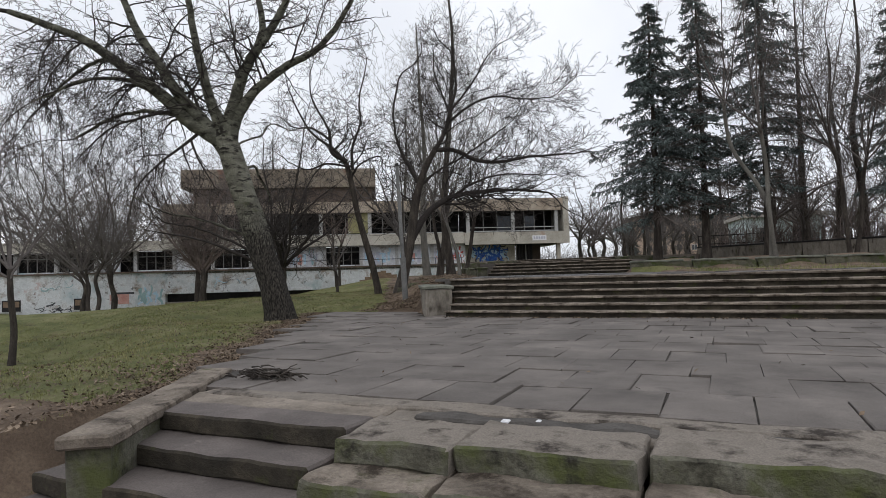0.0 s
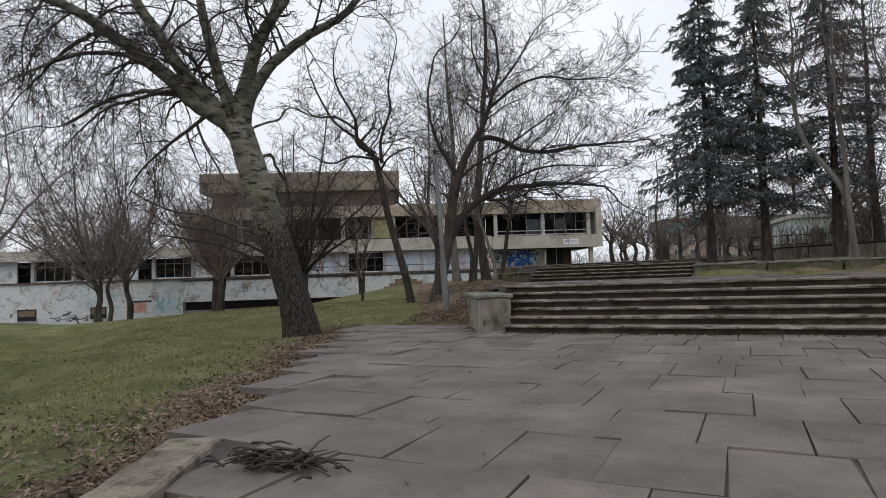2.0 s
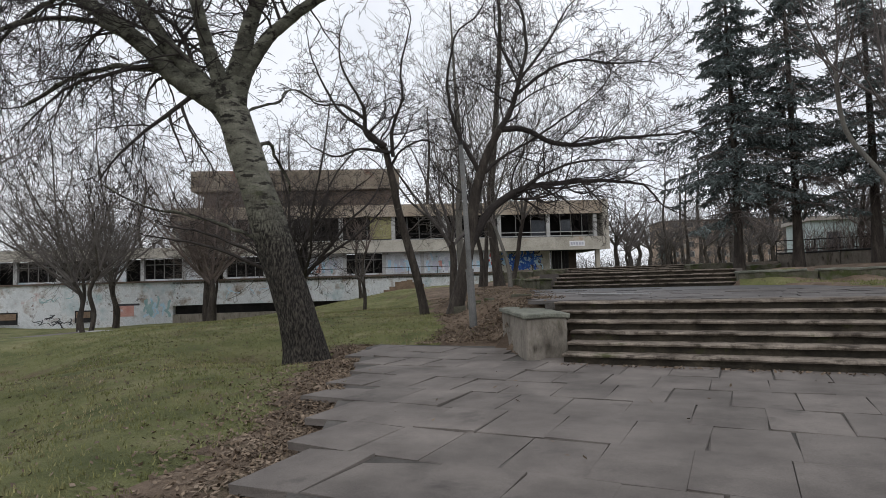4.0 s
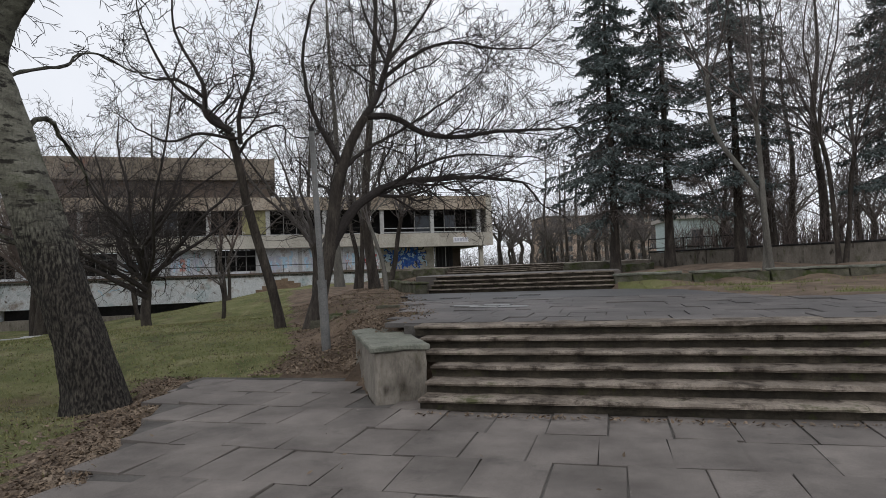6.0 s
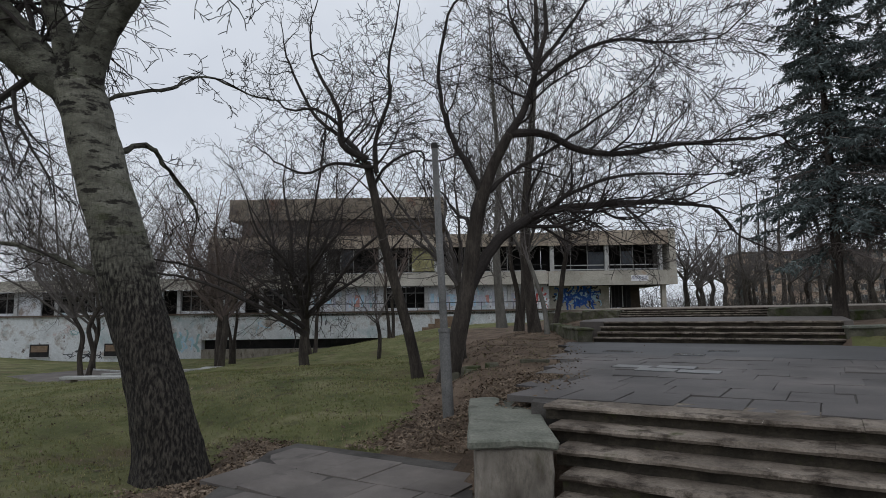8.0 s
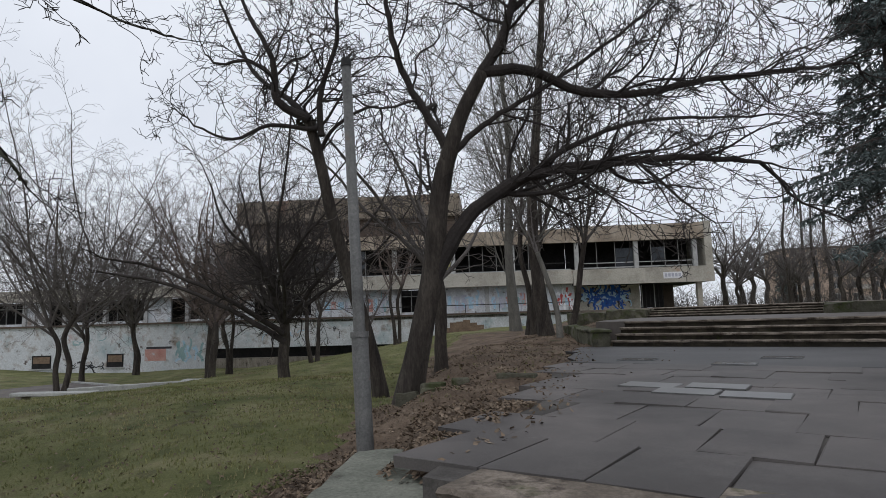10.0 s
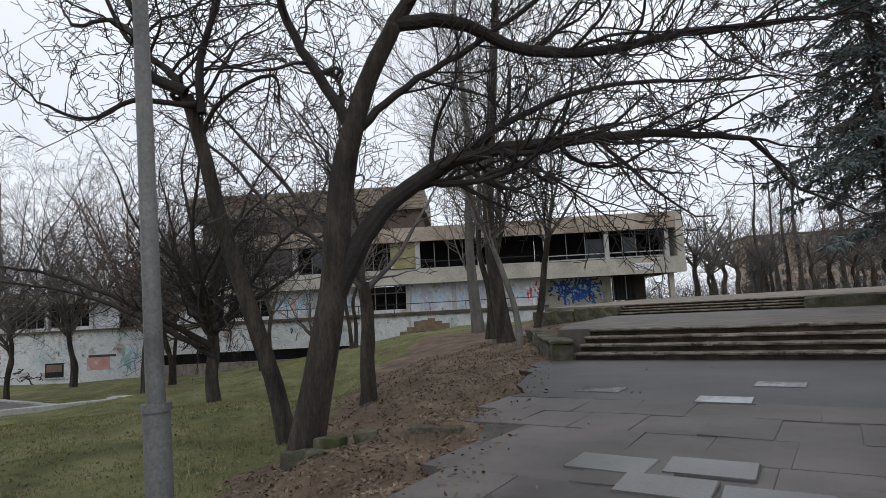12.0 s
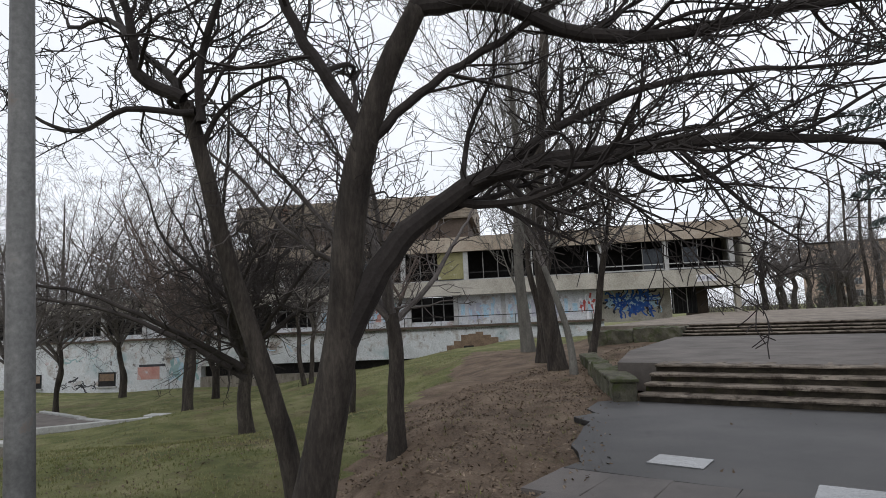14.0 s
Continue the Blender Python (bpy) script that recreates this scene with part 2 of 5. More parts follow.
M_BROWN = material("brown_cladding", [(0.075, 0.055, 0.045), (0.13, 0.1, 0.08)], 0.8, 10, 0.85, 0.3, spots=[((0.2, 0.1, 0.075), 0.6, 0.62, 0.72)])
M_MULL = material("dull_window_bar", [(0.14, 0.14, 0.135), (0.26, 0.26, 0.25)], 3, 30, 0.7, 0.2)
M_FRAME = material("weathered_white_frame", [(0.3, 0.3, 0.29), (0.48, 0.48, 0.47)], 3, 30, 0.7, 0.2)
M_IRON = material("dark_painted_iron", [(0.02, 0.02, 0.02), (0.05, 0.047, 0.045)], 6, 40, 0.6, 0.3, metal=0.3)
M_STEEL = material("grey_painted_steel", [(0.085, 0.085, 0.082), (0.125, 0.124, 0.12), (0.165, 0.16, 0.152)], 2.5, 40, 0.6, 0.3, 0.004, spots=[((0.12, 0.07, 0.045), 5, 0.62, 0.72)], spec=0.4)
M_BLUE = material("blue_spray_paint", [(0.02, 0.06, 0.3), (0.04, 0.15, 0.5)], 3, 20, 0.6, 0.1)
M_RED = material("red_spray_paint", [(0.38, 0.05, 0.05), (0.5, 0.12, 0.1)], 3, 20, 0.6, 0.1)
M_PALEB = material("pale_blue_spray_paint", [(0.3, 0.5, 0.62), (0.5, 0.62, 0.72)], 3, 20, 0.6, 0.1)
M_BLACK = material("black_spray_paint", [(0.02, 0.02, 0.025), (0.06, 0.06, 0.07)], 3, 20, 0.6, 0.1)
M_TEAL = material("faded_teal_paint", [(0.2, 0.33, 0.34), (0.33, 0.45, 0.46)], 2, 20, 0.7, 0.1)
M_PINK = material("faded_pink_paint", [(0.45, 0.2, 0.17), (0.52, 0.32, 0.28)], 2, 20, 0.7, 0.1, spots=[((0.5, 0.52, 0.54), 3, 0.55, 0.65)])
M_YELLOW = material("yellow_panel", [(0.2, 0.185, 0.08), (0.29, 0.27, 0.14)], 1.2, 14, 0.7, 0.2, spots=[((0.5, 0.5, 0.42), 1.5, 0.58, 0.68)])
M_SIGN = material("white_sign", [(0.7, 0.7, 0.72), (0.78, 0.78, 0.8)], 3, 20, 0.5, 0.05)
M_TEXT = material("grey_sign_writing", [(0.4, 0.42, 0.5), (0.45, 0.45, 0.5)], 3, 20, 0.6, 0.05)
M_FLATS = material("orange_brick_flats", [(0.36, 0.27, 0.215), (0.48, 0.37, 0.3)], 0.3, 6, 0.9, 0.2)
M_FLATW = material("pale_flats_panel", [(0.34, 0.31, 0.28), (0.42, 0.39, 0.36)], 0.3, 6, 0.9, 0.2)
M_CYAN = material("pale_cyan_render", [(0.4, 0.48, 0.48), (0.5, 0.57, 0.57)], 0.4, 8, 0.9, 0.2)
M_HEDGE = material("leafless_hedge_twigs", [(0.12, 0.096, 0.086), (0.21, 0.172, 0.156)], 1, 20, 0.95, 0.2, island=0.3)
M_GLASS = material("grimy_window_glass", [(0.03, 0.034, 0.04), (0.06, 0.066, 0.075)], 1, 10, 0.15, 0.02, spec=0.6)


# ---- mesh helpers ----
class Shell:
    """Vertices and faces gathered for one mesh."""

    def __init__(self):
        self.v, self.f = [], []

    def box(self, x0, x1, y0, y1, z0, z1, frame_m=None, cham=0.0):
        k, c = len(self.v), cham
        if c:
            pts = [(x0, y0, z0), (x1, y0, z0), (x1, y1, z0), (x0, y1, z0), (x0, y0, z1 - c), (x1, y0, z1 - c), (x1, y1, z1 - c), (x0, y1, z1 - c),
                   (x0 + c, y0 + c, z1), (x1 - c, y0 + c, z1), (x1 - c, y1 - c, z1), (x0 + c, y1 - c, z1)]
            fs = [(3, 2, 1, 0), (0, 1, 5, 4), (1, 2, 6, 5), (2, 3, 7, 6), (3, 0, 4, 7), (4, 5, 9, 8), (5, 6, 10, 9), (6, 7, 11, 10), (7, 4, 8, 11), (8, 9, 10, 11)]
        else:
            pts = [(x0, y0, z0), (x1, y0, z0), (x1, y1, z0), (x0, y1, z0), (x0, y0, z1), (x1, y0, z1), (x1, y1, z1), (x0, y1, z1)]
            fs = [(3, 2, 1, 0), (0, 1, 5, 4), (1, 2, 6, 5), (2, 3, 7, 6), (3, 0, 4, 7), (4, 5, 6, 7)]
        if frame_m is not None:
            pts = [tuple(frame_m @ Vector(p)) for p in pts]
        self.v += pts
        self.f += [tuple(k + i for i in q) for q in fs]
        return self

    def prism(self, poly, z0, z1):
        k, n = len(self.v), len(poly)
        self.v += [(x, y, z0) for x, y in poly] + [(x, y, z1) for x, y in poly]
        self.f += [tuple(k + n + i for i in range(n)), tuple(k + n - 1 - i for i in range(n))]
        self.f += [(k + i, k + (i + 1) % n, k + n + (i + 1) % n, k + n + i) for i in range(n)]
        return self

    def tube(self, pts, radii, sides):
        """A tapered tube along pts, closed at its tip."""
        k = len(self.v)
        n = len(pts)
        ux, uy, uz = 0.0, 0.0, 0.0
        circ = [(math.cos(2 * math.pi * j / sides), math.sin(2 * math.pi * j / sides)) for j in range(sides)]
        for i in range(n):
            a, b = pts[max(0, i - 1)], pts[min(n - 1, i + 1)]
            dx, dy, dz = b[0] - a[0], b[1] - a[1], b[2] - a[2]
            q = math.sqrt(dx * dx + dy * dy + dz * dz) or 1.0
            dx, dy, dz = dx / q, dy / q, dz / q
            if i == 0:
                ux, uy, uz = (0.0, dz, -dy) if abs(dx) < 0.8 else (-dz, 0.0, dx)
            s = ux * dx + uy * dy + uz * dz
            ux, uy, uz = ux - s * dx, uy - s * dy, uz - s * dz
            q = math.sqrt(ux * ux + uy * uy + uz * uz) or 1.0
            ux, uy, uz = ux / q, uy / q, uz / q
            wx, wy, wz = dy * uz - dz * uy, dz * ux - dx * uz, dx * uy - dy * ux
            x, y, z = pts[i]
            r = radii[i]
            for c, d in circ:
                self.v.append((x + r * (ux * c + wx * d), y + r * (uy * c + wy * d), z + r * (uz * c + wz * d)))
        for i in range(n - 1):
            o = k + i * sides
            for j in range(sides):
                j2 = (j + 1) % sides
                self.f.append((o + j, o + j2, o + sides + j2, o + sides + j))
        self.f.append(tuple(k + (n - 1) * sides + j for j in range(sides)))
        return self

    def mesh(self, name, mat, smooth=False):
        me = bpy.data.meshes.new(name)
        me.from_pydata(self.v, [], self.f)
        me.materials.append(mat)
        if smooth:
            me.polygons.foreach_set("use_smooth", [True] * len(me.polygons))
        me.update()
        return me


def part(name, shell, mat, parent=None, label="", smooth=False):
    ob = new(name, shell.mesh(name, mat, smooth))
    if parent is not None:
        ob.parent = parent
        ob.matrix_parent_inverse = parent.matrix_basis.inverted() if parent.parent is None else Matrix()
    return tagged(ob, label)


def thing(name, x, y, z, label, category, group="", kind=""):
    ob = new(name)
    ob.empty_display_size = 0.2
    ob.matrix_basis = Matrix.Translation((x, y, z))
    ob.matrix_world = ob.matrix_basis
    return tagged(ob, label, category, group, kind)


rng = random.Random(7)

# ---- plan: levels and edges ----
T2, T3, T4 = 0.78, 1.31, 1.69
F1_Y, F1_TREAD, F1_RISE = 14.27, 0.265, 0.13
F2_Y, F2_TREAD, F2_RISE = 26.52, 0.3, 0.1325
F3_Y, F3_TREAD, F3_RISE = 38.0, 0.3, 0.095
F1_X0, F1_X1 = -0.86, 7.9
F2_X0, F2_X1 = -4.42, 1.3
F3_X0, F3_X1 = -7.0, -1.0
T1_POLY = [(0.3, 6.64), (12, 6.64), (12, 14.35), (-0.75, 14.4), (-0.9, 14.9), (-1.5, 14.6), (-2.4, 16.2), (-4.9, 16.1), (-4.87, 15.6)]
def ragged(a, b, n, amp, seed):
    """Points of a broken edge from a to b, both left out."""
    q = random.Random(seed)
    return [(a[0] + (b[0] - a[0]) * k / n + q.uniform(-amp, amp), a[1] + (b[1] - a[1]) * k / n + q.uniform(-amp, amp) * 0.3) for k in range(1, n)]


T2_POLY = [(-1.5, 15.76), (12, 15.76), (12, 19.8), (5.6, 20.3), (4.0, 21.3), (3.0, 25.0), (1.5, 26.6), (-5.1, 26.6), (-4.9, 25.6)] + ragged((-4.9, 25.6), (-3.3, 21.4), 12, 0.16, 2) + [(-3.3, 21.4)] + ragged((-3.3, 21.4), (-1.95, 17.4), 8, 0.16, 3) + [(-1.95, 17.4)]
T3_POLY = [(-5.2, 27.7), (1.5, 27.7), (1.5, 38.1), (-7.2, 38.1), (-6.2, 31)]
T4_POLY = [(-10.5, 39.4), (3.0, 39.4), (6, 62), (-12, 62)]


def inside(poly, x, y):
    hit, j = False, len(poly) - 1
    for i in range(len(poly)):
        (a, b), (c, d) = poly[i], poly[j]
        if (b > y) != (d > y) and x < (c - a) * (y - b) / (d - b) + a:
            hit = not hit
        j = i
    return hit


# heights of the open ground, by place
LEVELS_LEFT = [(0.2, 6.3, -0.14), (-1.7, 9.8, -0.1), (-3.9, 13.6, -0.08), (-5.0, 15.8, -0.06), (-5.6, 14.9, -0.27), (-7.2, 15.6, -0.36),
               (-6.4, 8.9, -0.5), (-12, 12, -0.75), (-20, 22, -0.8), (-26, 26, -1.15), (-33, 29, -1.4), (-25.6, 31.4, -1.15),
               (-13.8, 25.9, -0.4), (-15.2, 26.6, -0.58), (-13.4, 29.1, -0.45), (-9.5, 25.0, 0.1)]
LEVELS_BANK = [(-5.35, 20.1, 0.3), (-4.4, 18.0, 0.1), (-2.9, 17.3, 0.3), (-3.62, 17.6, 0.07), (-3.95, 18.3, 0.14), (-6.75, 21.5, 0.12), (-7.2, 22.3, 0.2), (-2.6, 16.4, 0.0), (-3.2, 16.4, -0.02), (-3.9, 16.35, -0.03), (-4.6, 16.3, -0.04), (-2.95, 16.8, 0.14), (-2.6, 18.4, 0.78), (-3.6, 20.6, 0.8), (-4.6, 23, 0.8), (-5.6, 26, 0.84),
               (-5.2, 17.4, 0.12), (-2.0, 16.75, 0.76), (-1.95, 17.25, 0.78), (-2.15, 17.8, 0.78), (-1.72, 16.35, 0.76), (-1.3, 14.45, -0.12), (-1.95, 15.2, -0.04), (-0.9, 14.3, -0.12), (-1.7, 14.2, -0.1), (-7.5, 30.3, 0.9), (-9.1, 32.6, 0.86), (-12, 37, 0.87), (-18, 43, 0.75), (-6.4, 33, 1.27), (-9, 41, 1.5)]
LEVELS_FAR = [(-41.7, 34.6, -1.5), (-33.9, 39, -1.4), (-24.2, 44.3, -0.7), (-18, 47.5, 0.9), (4, 1, -0.53), (-3, 3, -0.6), (12, 2, -0.53), (-20, -10, -0.9),
              (3, 28.5, 1.3), (9, 30, 1.3), (13, 31, 1.3), (8, 27.6, 0.84), (13, 28.5, 0.86), (4, 26.9, 0.8), (6, 27.3, 0.82), (2.3, 26.4, 0.78), (10, 28.2, 0.85), (4.2, 28.0, 1.16), (7, 28.8, 1.18), (2.2, 27.3, 1.18), (7, 22, 0.78), (6, 36, 1.4), (16, 36, 1.4), (4.5, 25.8, 0.8), (9, 25.2, 0.82), (20, 22, 0.9), (20, 8, 0.0), (0, 44, 1.62), (8, 50, 1.75), (-9, 52, 1.7), (0, 80, 1.9), (60, 60, 1.9), (-70, 20, -1.5)]
LEVELS_EDGE = [(-4.9, 18.7, 0.2), (-6.1, 20.5, 0.26), (-7.9, 23.3, 0.3), (-8.7, 26, 0.5), (-9.3, 29, 0.68), (-3.9, 19.5, 0.68), (-5.0, 21.6, 0.74), (-6.2, 23.9, 0.78), (-7.1, 26.6, 0.82), (-2.95, 18.2, 0.66)]
LEVELS = np.array(LEVELS_LEFT + LEVELS_BANK + LEVELS_FAR + LEVELS_EDGE)


def ground(x, y):
    d = (LEVELS[:, 0] - x) ** 2 + (LEVELS[:, 1] - y) ** 2 + 0.05
    w = 1.0 / d ** 1.6
    z = float((w * LEVELS[:, 2]).sum() / w.sum())
    z += 0.03 * noise.noise((x * 0.9, y * 0.9, 0.3)) + 0.012 * noise.noise((x * 3.1, y * 3.1, 1.7))
    for poly, top in ((T1_POLY, -0.09), (T2_POLY, T2 - 0.09), (T3_POLY, T3 - 0.09), (T4_POLY, T4 - 0.09)):
        if inside(poly, x, y):
            z = min(z, top)
    if -0.2 < x < 12 and 3.6 < y < 6.6:
        z = min(z, -0.62)
    if F1_X0 < x < 12 and 14.0 < y < 15.7:
        z = min(z, -0.2)
    if F2_X0 < x < F2_X1 and 26.4 < y < 27.8:
        z = min(z, 0.6)
    return z


# ---- ground ----
def axis_steps(lo, hi, near0, near1, fine, grow_by=1.35):
    out = list(np.arange(near0, near1, fine))
    s, v = fine, near0
    while v > lo:
        s *= grow_by
        v -= s
        out.insert(0, v)
    s, v = fine, out[-1]
    while v < hi:
        s *= grow_by
        v += s
        out.append(v)
    return out


gx = axis_steps(-1500, 1500, -16, 8, 0.3, 1.16)
gy = axis_steps(-1500, 2000, -1, 34, 0.3, 1.16)
sh = Shell()
for y in gy:
    for x in gx:
        sh.v.append((x, y, ground(x, y) if abs(x) < 150 and -60 < y < 200 else 1.0 * (y > 40)))
nx = len(gx)
for j in range(len(gy) - 1):
    for i in range(nx - 1):
        sh.f.append((j * nx + i, j * nx + i + 1, (j + 1) * nx + i + 1, (j + 1) * nx + i))
me = sh.mesh("ground", M_LAWN, True)
me.materials.append(M_SOIL)


def is_soil(x, y):
    """The leaf-strewn bank beside the terraces and the bare verge along the paving."""
    w = 0.5 * noise.noise((x * 0.7, y * 0.7, 5.0))
    if x > 1.2 and 18 < y < 28.2:
        return w > -0.12
    if y > 16.0 and y < 40:
        edge = -3.6 - 0.58 * (y - 17.0) if y > 17.0 else -3.6 + 0.4 * (17 - y)
        return x > edge - 0.2 + w
    if 7.0 < y <= 16.0:
        edge = 0.23 - 0.553 * (y - 6.56)
        return x > edge - 0.95 + w
    if y <= 7.0:
        return x > 0.6 - 0.62 * (y - 6.0) - 0.95 + w or (x > -4.6 + 0.35 * (y - 3.0) + 3.0 * w and y < 6.3 + 1.5 * w)
    return x > -9 + w


for p in me.polygons:
    c = p.center
    if abs(c.x) < 40 and -5 < c.y < 45 and is_soil(c.x, c.y):
        p.material_index = 1
tagged(new("ground", me), "uneven winter lawn with bare leaf-strewn soil", "ground", kind="structure")

# ---- terraces ----
def terrace(name, poly, top, label):
    return tagged(part(name, Shell().prism(poly, top - 0.5, top - 0.016), M_BED), label, "pavement", kind="structure")


t1 = terrace("pavement_1", T1_POLY, 0.0, "lower terrace of dark worn concrete paving slabs")
t2 = terrace("pavement_2", T2_POLY, T2, "middle terrace of dark concrete slabs with wet shining patches")
T2_FAR = [(x, y) for x, y in T2_POLY if y > 22.3]
T2_FAR = [(3.75, 22.18)] + T2_FAR + [(-3.6, 22.18)]
part("asphalt", Shell().prism(T2_FAR, T2 - 0.1, T2 + 0.001), M_ASPHALT, t2, "worn dark asphalt")
t3 = tagged(part("pavement_3", Shell().prism(T3_POLY, T3 - 0.5, T3), M_SLAB), "upper terrace of grey concrete paving", "pavement", kind="structure")
court = Shell().prism(T4_POLY, T4 - 0.5, T4)
court.v = [(x, y, z + 0.2 * (y - 39.4) / 22.6) for x, y, z in court.v]  # the forecourt rises gently to the building
t4 = tagged(part("pavement_4", court, M_TREAD), "cracked pale forecourt before the abandoned building", "pavement", kind="structure")
low_yard = tagged(part("pavement_0", Shell().box(0.9, 12, -4, 4.3, -0.8, -0.5), M_SLAB), "dark concrete yard below the lower steps", "pavement", kind="structure")


def slab_mesh(w, d, seed):
    q = random.Random(seed)
    s = Shell().box(-w / 2, w / 2, -d / 2, d / 2, -0.06, 0.0, cham=0.004)
    s.v = [(x + q.uniform(-0.006, 0.006), y + q.uniform(-0.006, 0.006), z + (q.uniform(-0.003, 0.003) if z > -0.05 else 0)) for x, y, z in s.v]
    return s


SLAB_W, SLAB_D = 0.54, 0.775


def fit_of(row, x, y):
    """How tightly a slab sits: open joints at the rims, silted ones in the middle."""
    if row == 0:
        return 0.982, 1.0
    if y > 17.3:
        return rng.choice((1.012, 1.012, 0.994)), rng.choice((1.012, 1.008))
    if y > 11.0 or x < 0.6 or rng.random() < 0.3:
        return rng.choice((1.006, 0.985, 0.972)), rng.choice((1.004, 0.99, 0.978))
    return rng.choice((1.012, 1.006, 0.99)), rng.choice((1.01, 1.004, 0.994))


def pave(owner, poly, top, x_to, y_from, y_to, limit, pale=(), mat=M_SLAB):
    meshes = [slab_mesh(SLAB_W - 0.003, SLAB_D - 0.003, k).mesh("paving_slab", mat) for k in range(8)]
    white = slab_mesh(SLAB_W - 0.01, SLAB_D * 0.5, 3).mesh("paving_slab", M_WET)
    damp = slab_mesh(SLAB_W - 0.01, SLAB_D * 0.5, 5).mesh("paving_slab", M_MOIST)
    rest, count = Shell(), 0
    row = 0
    y = y_from + SLAB_D / 2
    while y < y_to:
        shift = 0.0 if row == 0 else (0.2, 0.27, 0.12, 0.4)[row % 4]
        x = -7.0 + shift
        while x < x_to:
            if inside(poly, x, y):
                tilt = 0.7 if inside(poly, x - 0.8, y) else (3.0 if top < 0.5 else 1.2)
                m = pose(x, y, top + rng.uniform(-0.011, 0.007), rng.gauss(0, tilt * 0.5), rng.gauss(0, tilt * 0.5), rng.gauss(0, 0.7)) @ Matrix.Diagonal((*fit_of(row, x, y), 1, 1))
                if count < limit and x < 7.5:
                    ob = new("paving_slab", rng.choice(meshes))
                    ob.parent = owner
                    ob.matrix_basis = m
                    count += 1
                else:
                    s = slab_mesh(SLAB_W - 0.003, SLAB_D - 0.003, rng.randrange(8))
                    k = len(rest.v)
                    rest.v += [tuple(m @ Vector(p)) for p in s.v]
                    rest.f += [tuple(k + i for i in q) for q in s.f]
            x += SLAB_W
        y += SLAB_D
        row += 1
    if rest.f:
        tagged(part("paving_slabs", rest, mat, owner), kind="stuff")
    for x, y, w in pale:
        ob = new("paving_slab", white if y > 21 else damp)
        ob.parent = owner
        ob.matrix_basis = pose(x, y, top + 0.014, 0, 0, rng.uniform(-3, 3)) @ Matrix.Diagonal((w, 1, 1, 1))
        tagged(ob, "wet slab shining with rain water")


# ---- steps ----
def stairs(name, x0, x1, y0, z0, count, tread, rise, label, piece=2.1, skew=None):
    """Long concrete treads with a worn nose that oversails a dirty riser, coloured darker for its shade."""
    owner = thing(name, (x0 + x1) / 2, y0, z0, label, "steps", kind="structure")
    for i in range(count):
        yf, zt = y0 + i * tread, z0 + (i + 1) * rise
        x0 = skew(yf) if skew else x0
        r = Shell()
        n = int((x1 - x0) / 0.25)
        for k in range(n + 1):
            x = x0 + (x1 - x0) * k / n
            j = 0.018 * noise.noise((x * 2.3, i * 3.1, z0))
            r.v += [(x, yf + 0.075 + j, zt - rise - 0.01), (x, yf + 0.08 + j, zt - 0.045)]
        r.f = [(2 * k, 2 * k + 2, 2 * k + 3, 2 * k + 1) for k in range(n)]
        part("riser", r, M_RISER, owner, "mossy dirty riser, coloured darker still for shade")
        x = x0
        while x < x1 - 0.05:
            e = min(x1, x + piece * rng.uniform(0.85, 1.15))
            s = Shell()
            m = max(2, int((e - x) / 0.07))
            sag = rng.uniform(-0.006, 0.006)
            back = yf + tread + (0.12 if i < count - 1 else 0.32)
            for k in range(m + 1):
                px = x + 0.001 + (e - x - 0.002) * k / m
                w1 = 0.026 * noise.noise((px * 3.7, i * 5.3, 2.0 + z0)) + 0.014 * noise.noise((px * 13, i * 5.3, 7.0))
                w2 = 0.012 * noise.noise((px * 5.1, i * 2.3, 9.0)) + sag
                chip = max(0.0, noise.noise((px * 1.9, i * 7.7, 4.0)) - 0.22) * 0.13
                s.v += [(px, yf + 0.1, zt - 0.05), (px, yf + w1 + 0.012 + chip * 0.3, zt - 0.044), (px, yf + w1 + chip, zt - 0.018 + w2 - chip * 0.3), (px, yf + w1 + 0.02 + chip * 1.4, zt + w2), (px, back, zt + w2 * 0.4)]
            for k in range(m):
                o = 5 * k
                s.f += [(o + q, o + 5 + q, o + 6 + q, o + 1 + q) for q in range(4)]
            s.f += [(0, 1, 2, 3, 4), tuple(5 * m + q for q in (4, 3, 2, 1, 0))]
            part("tread", s, M_STEP, owner)
            x = e
    return owner


stairs("main_steps", F1_X0, F1_X1, F1_Y, 0.0, 6, F1_TREAD, F1_RISE, "wide flight of six worn concrete steps with dirty, shade-dark risers", skew=lambda y: -0.85 - 0.56 * max(0.0, y - 14.77))
stairs("second_steps", F2_X0, F2_X1, F2_Y, T2, 4, F2_TREAD, F2_RISE, "flight of four worn concrete steps below the upper terrace")
stairs("third_steps", F3_X0, F3_X1, F3_Y, T3, 4, F3_TREAD, F3_RISE, "far flight of four worn steps to the forecourt")
# lower flight, in three stretches of different wear
LOWER = thing("lower_steps", 1.5, 5.2, -0.5, "short lower steps of smooth dark concrete", "steps", kind="structure")


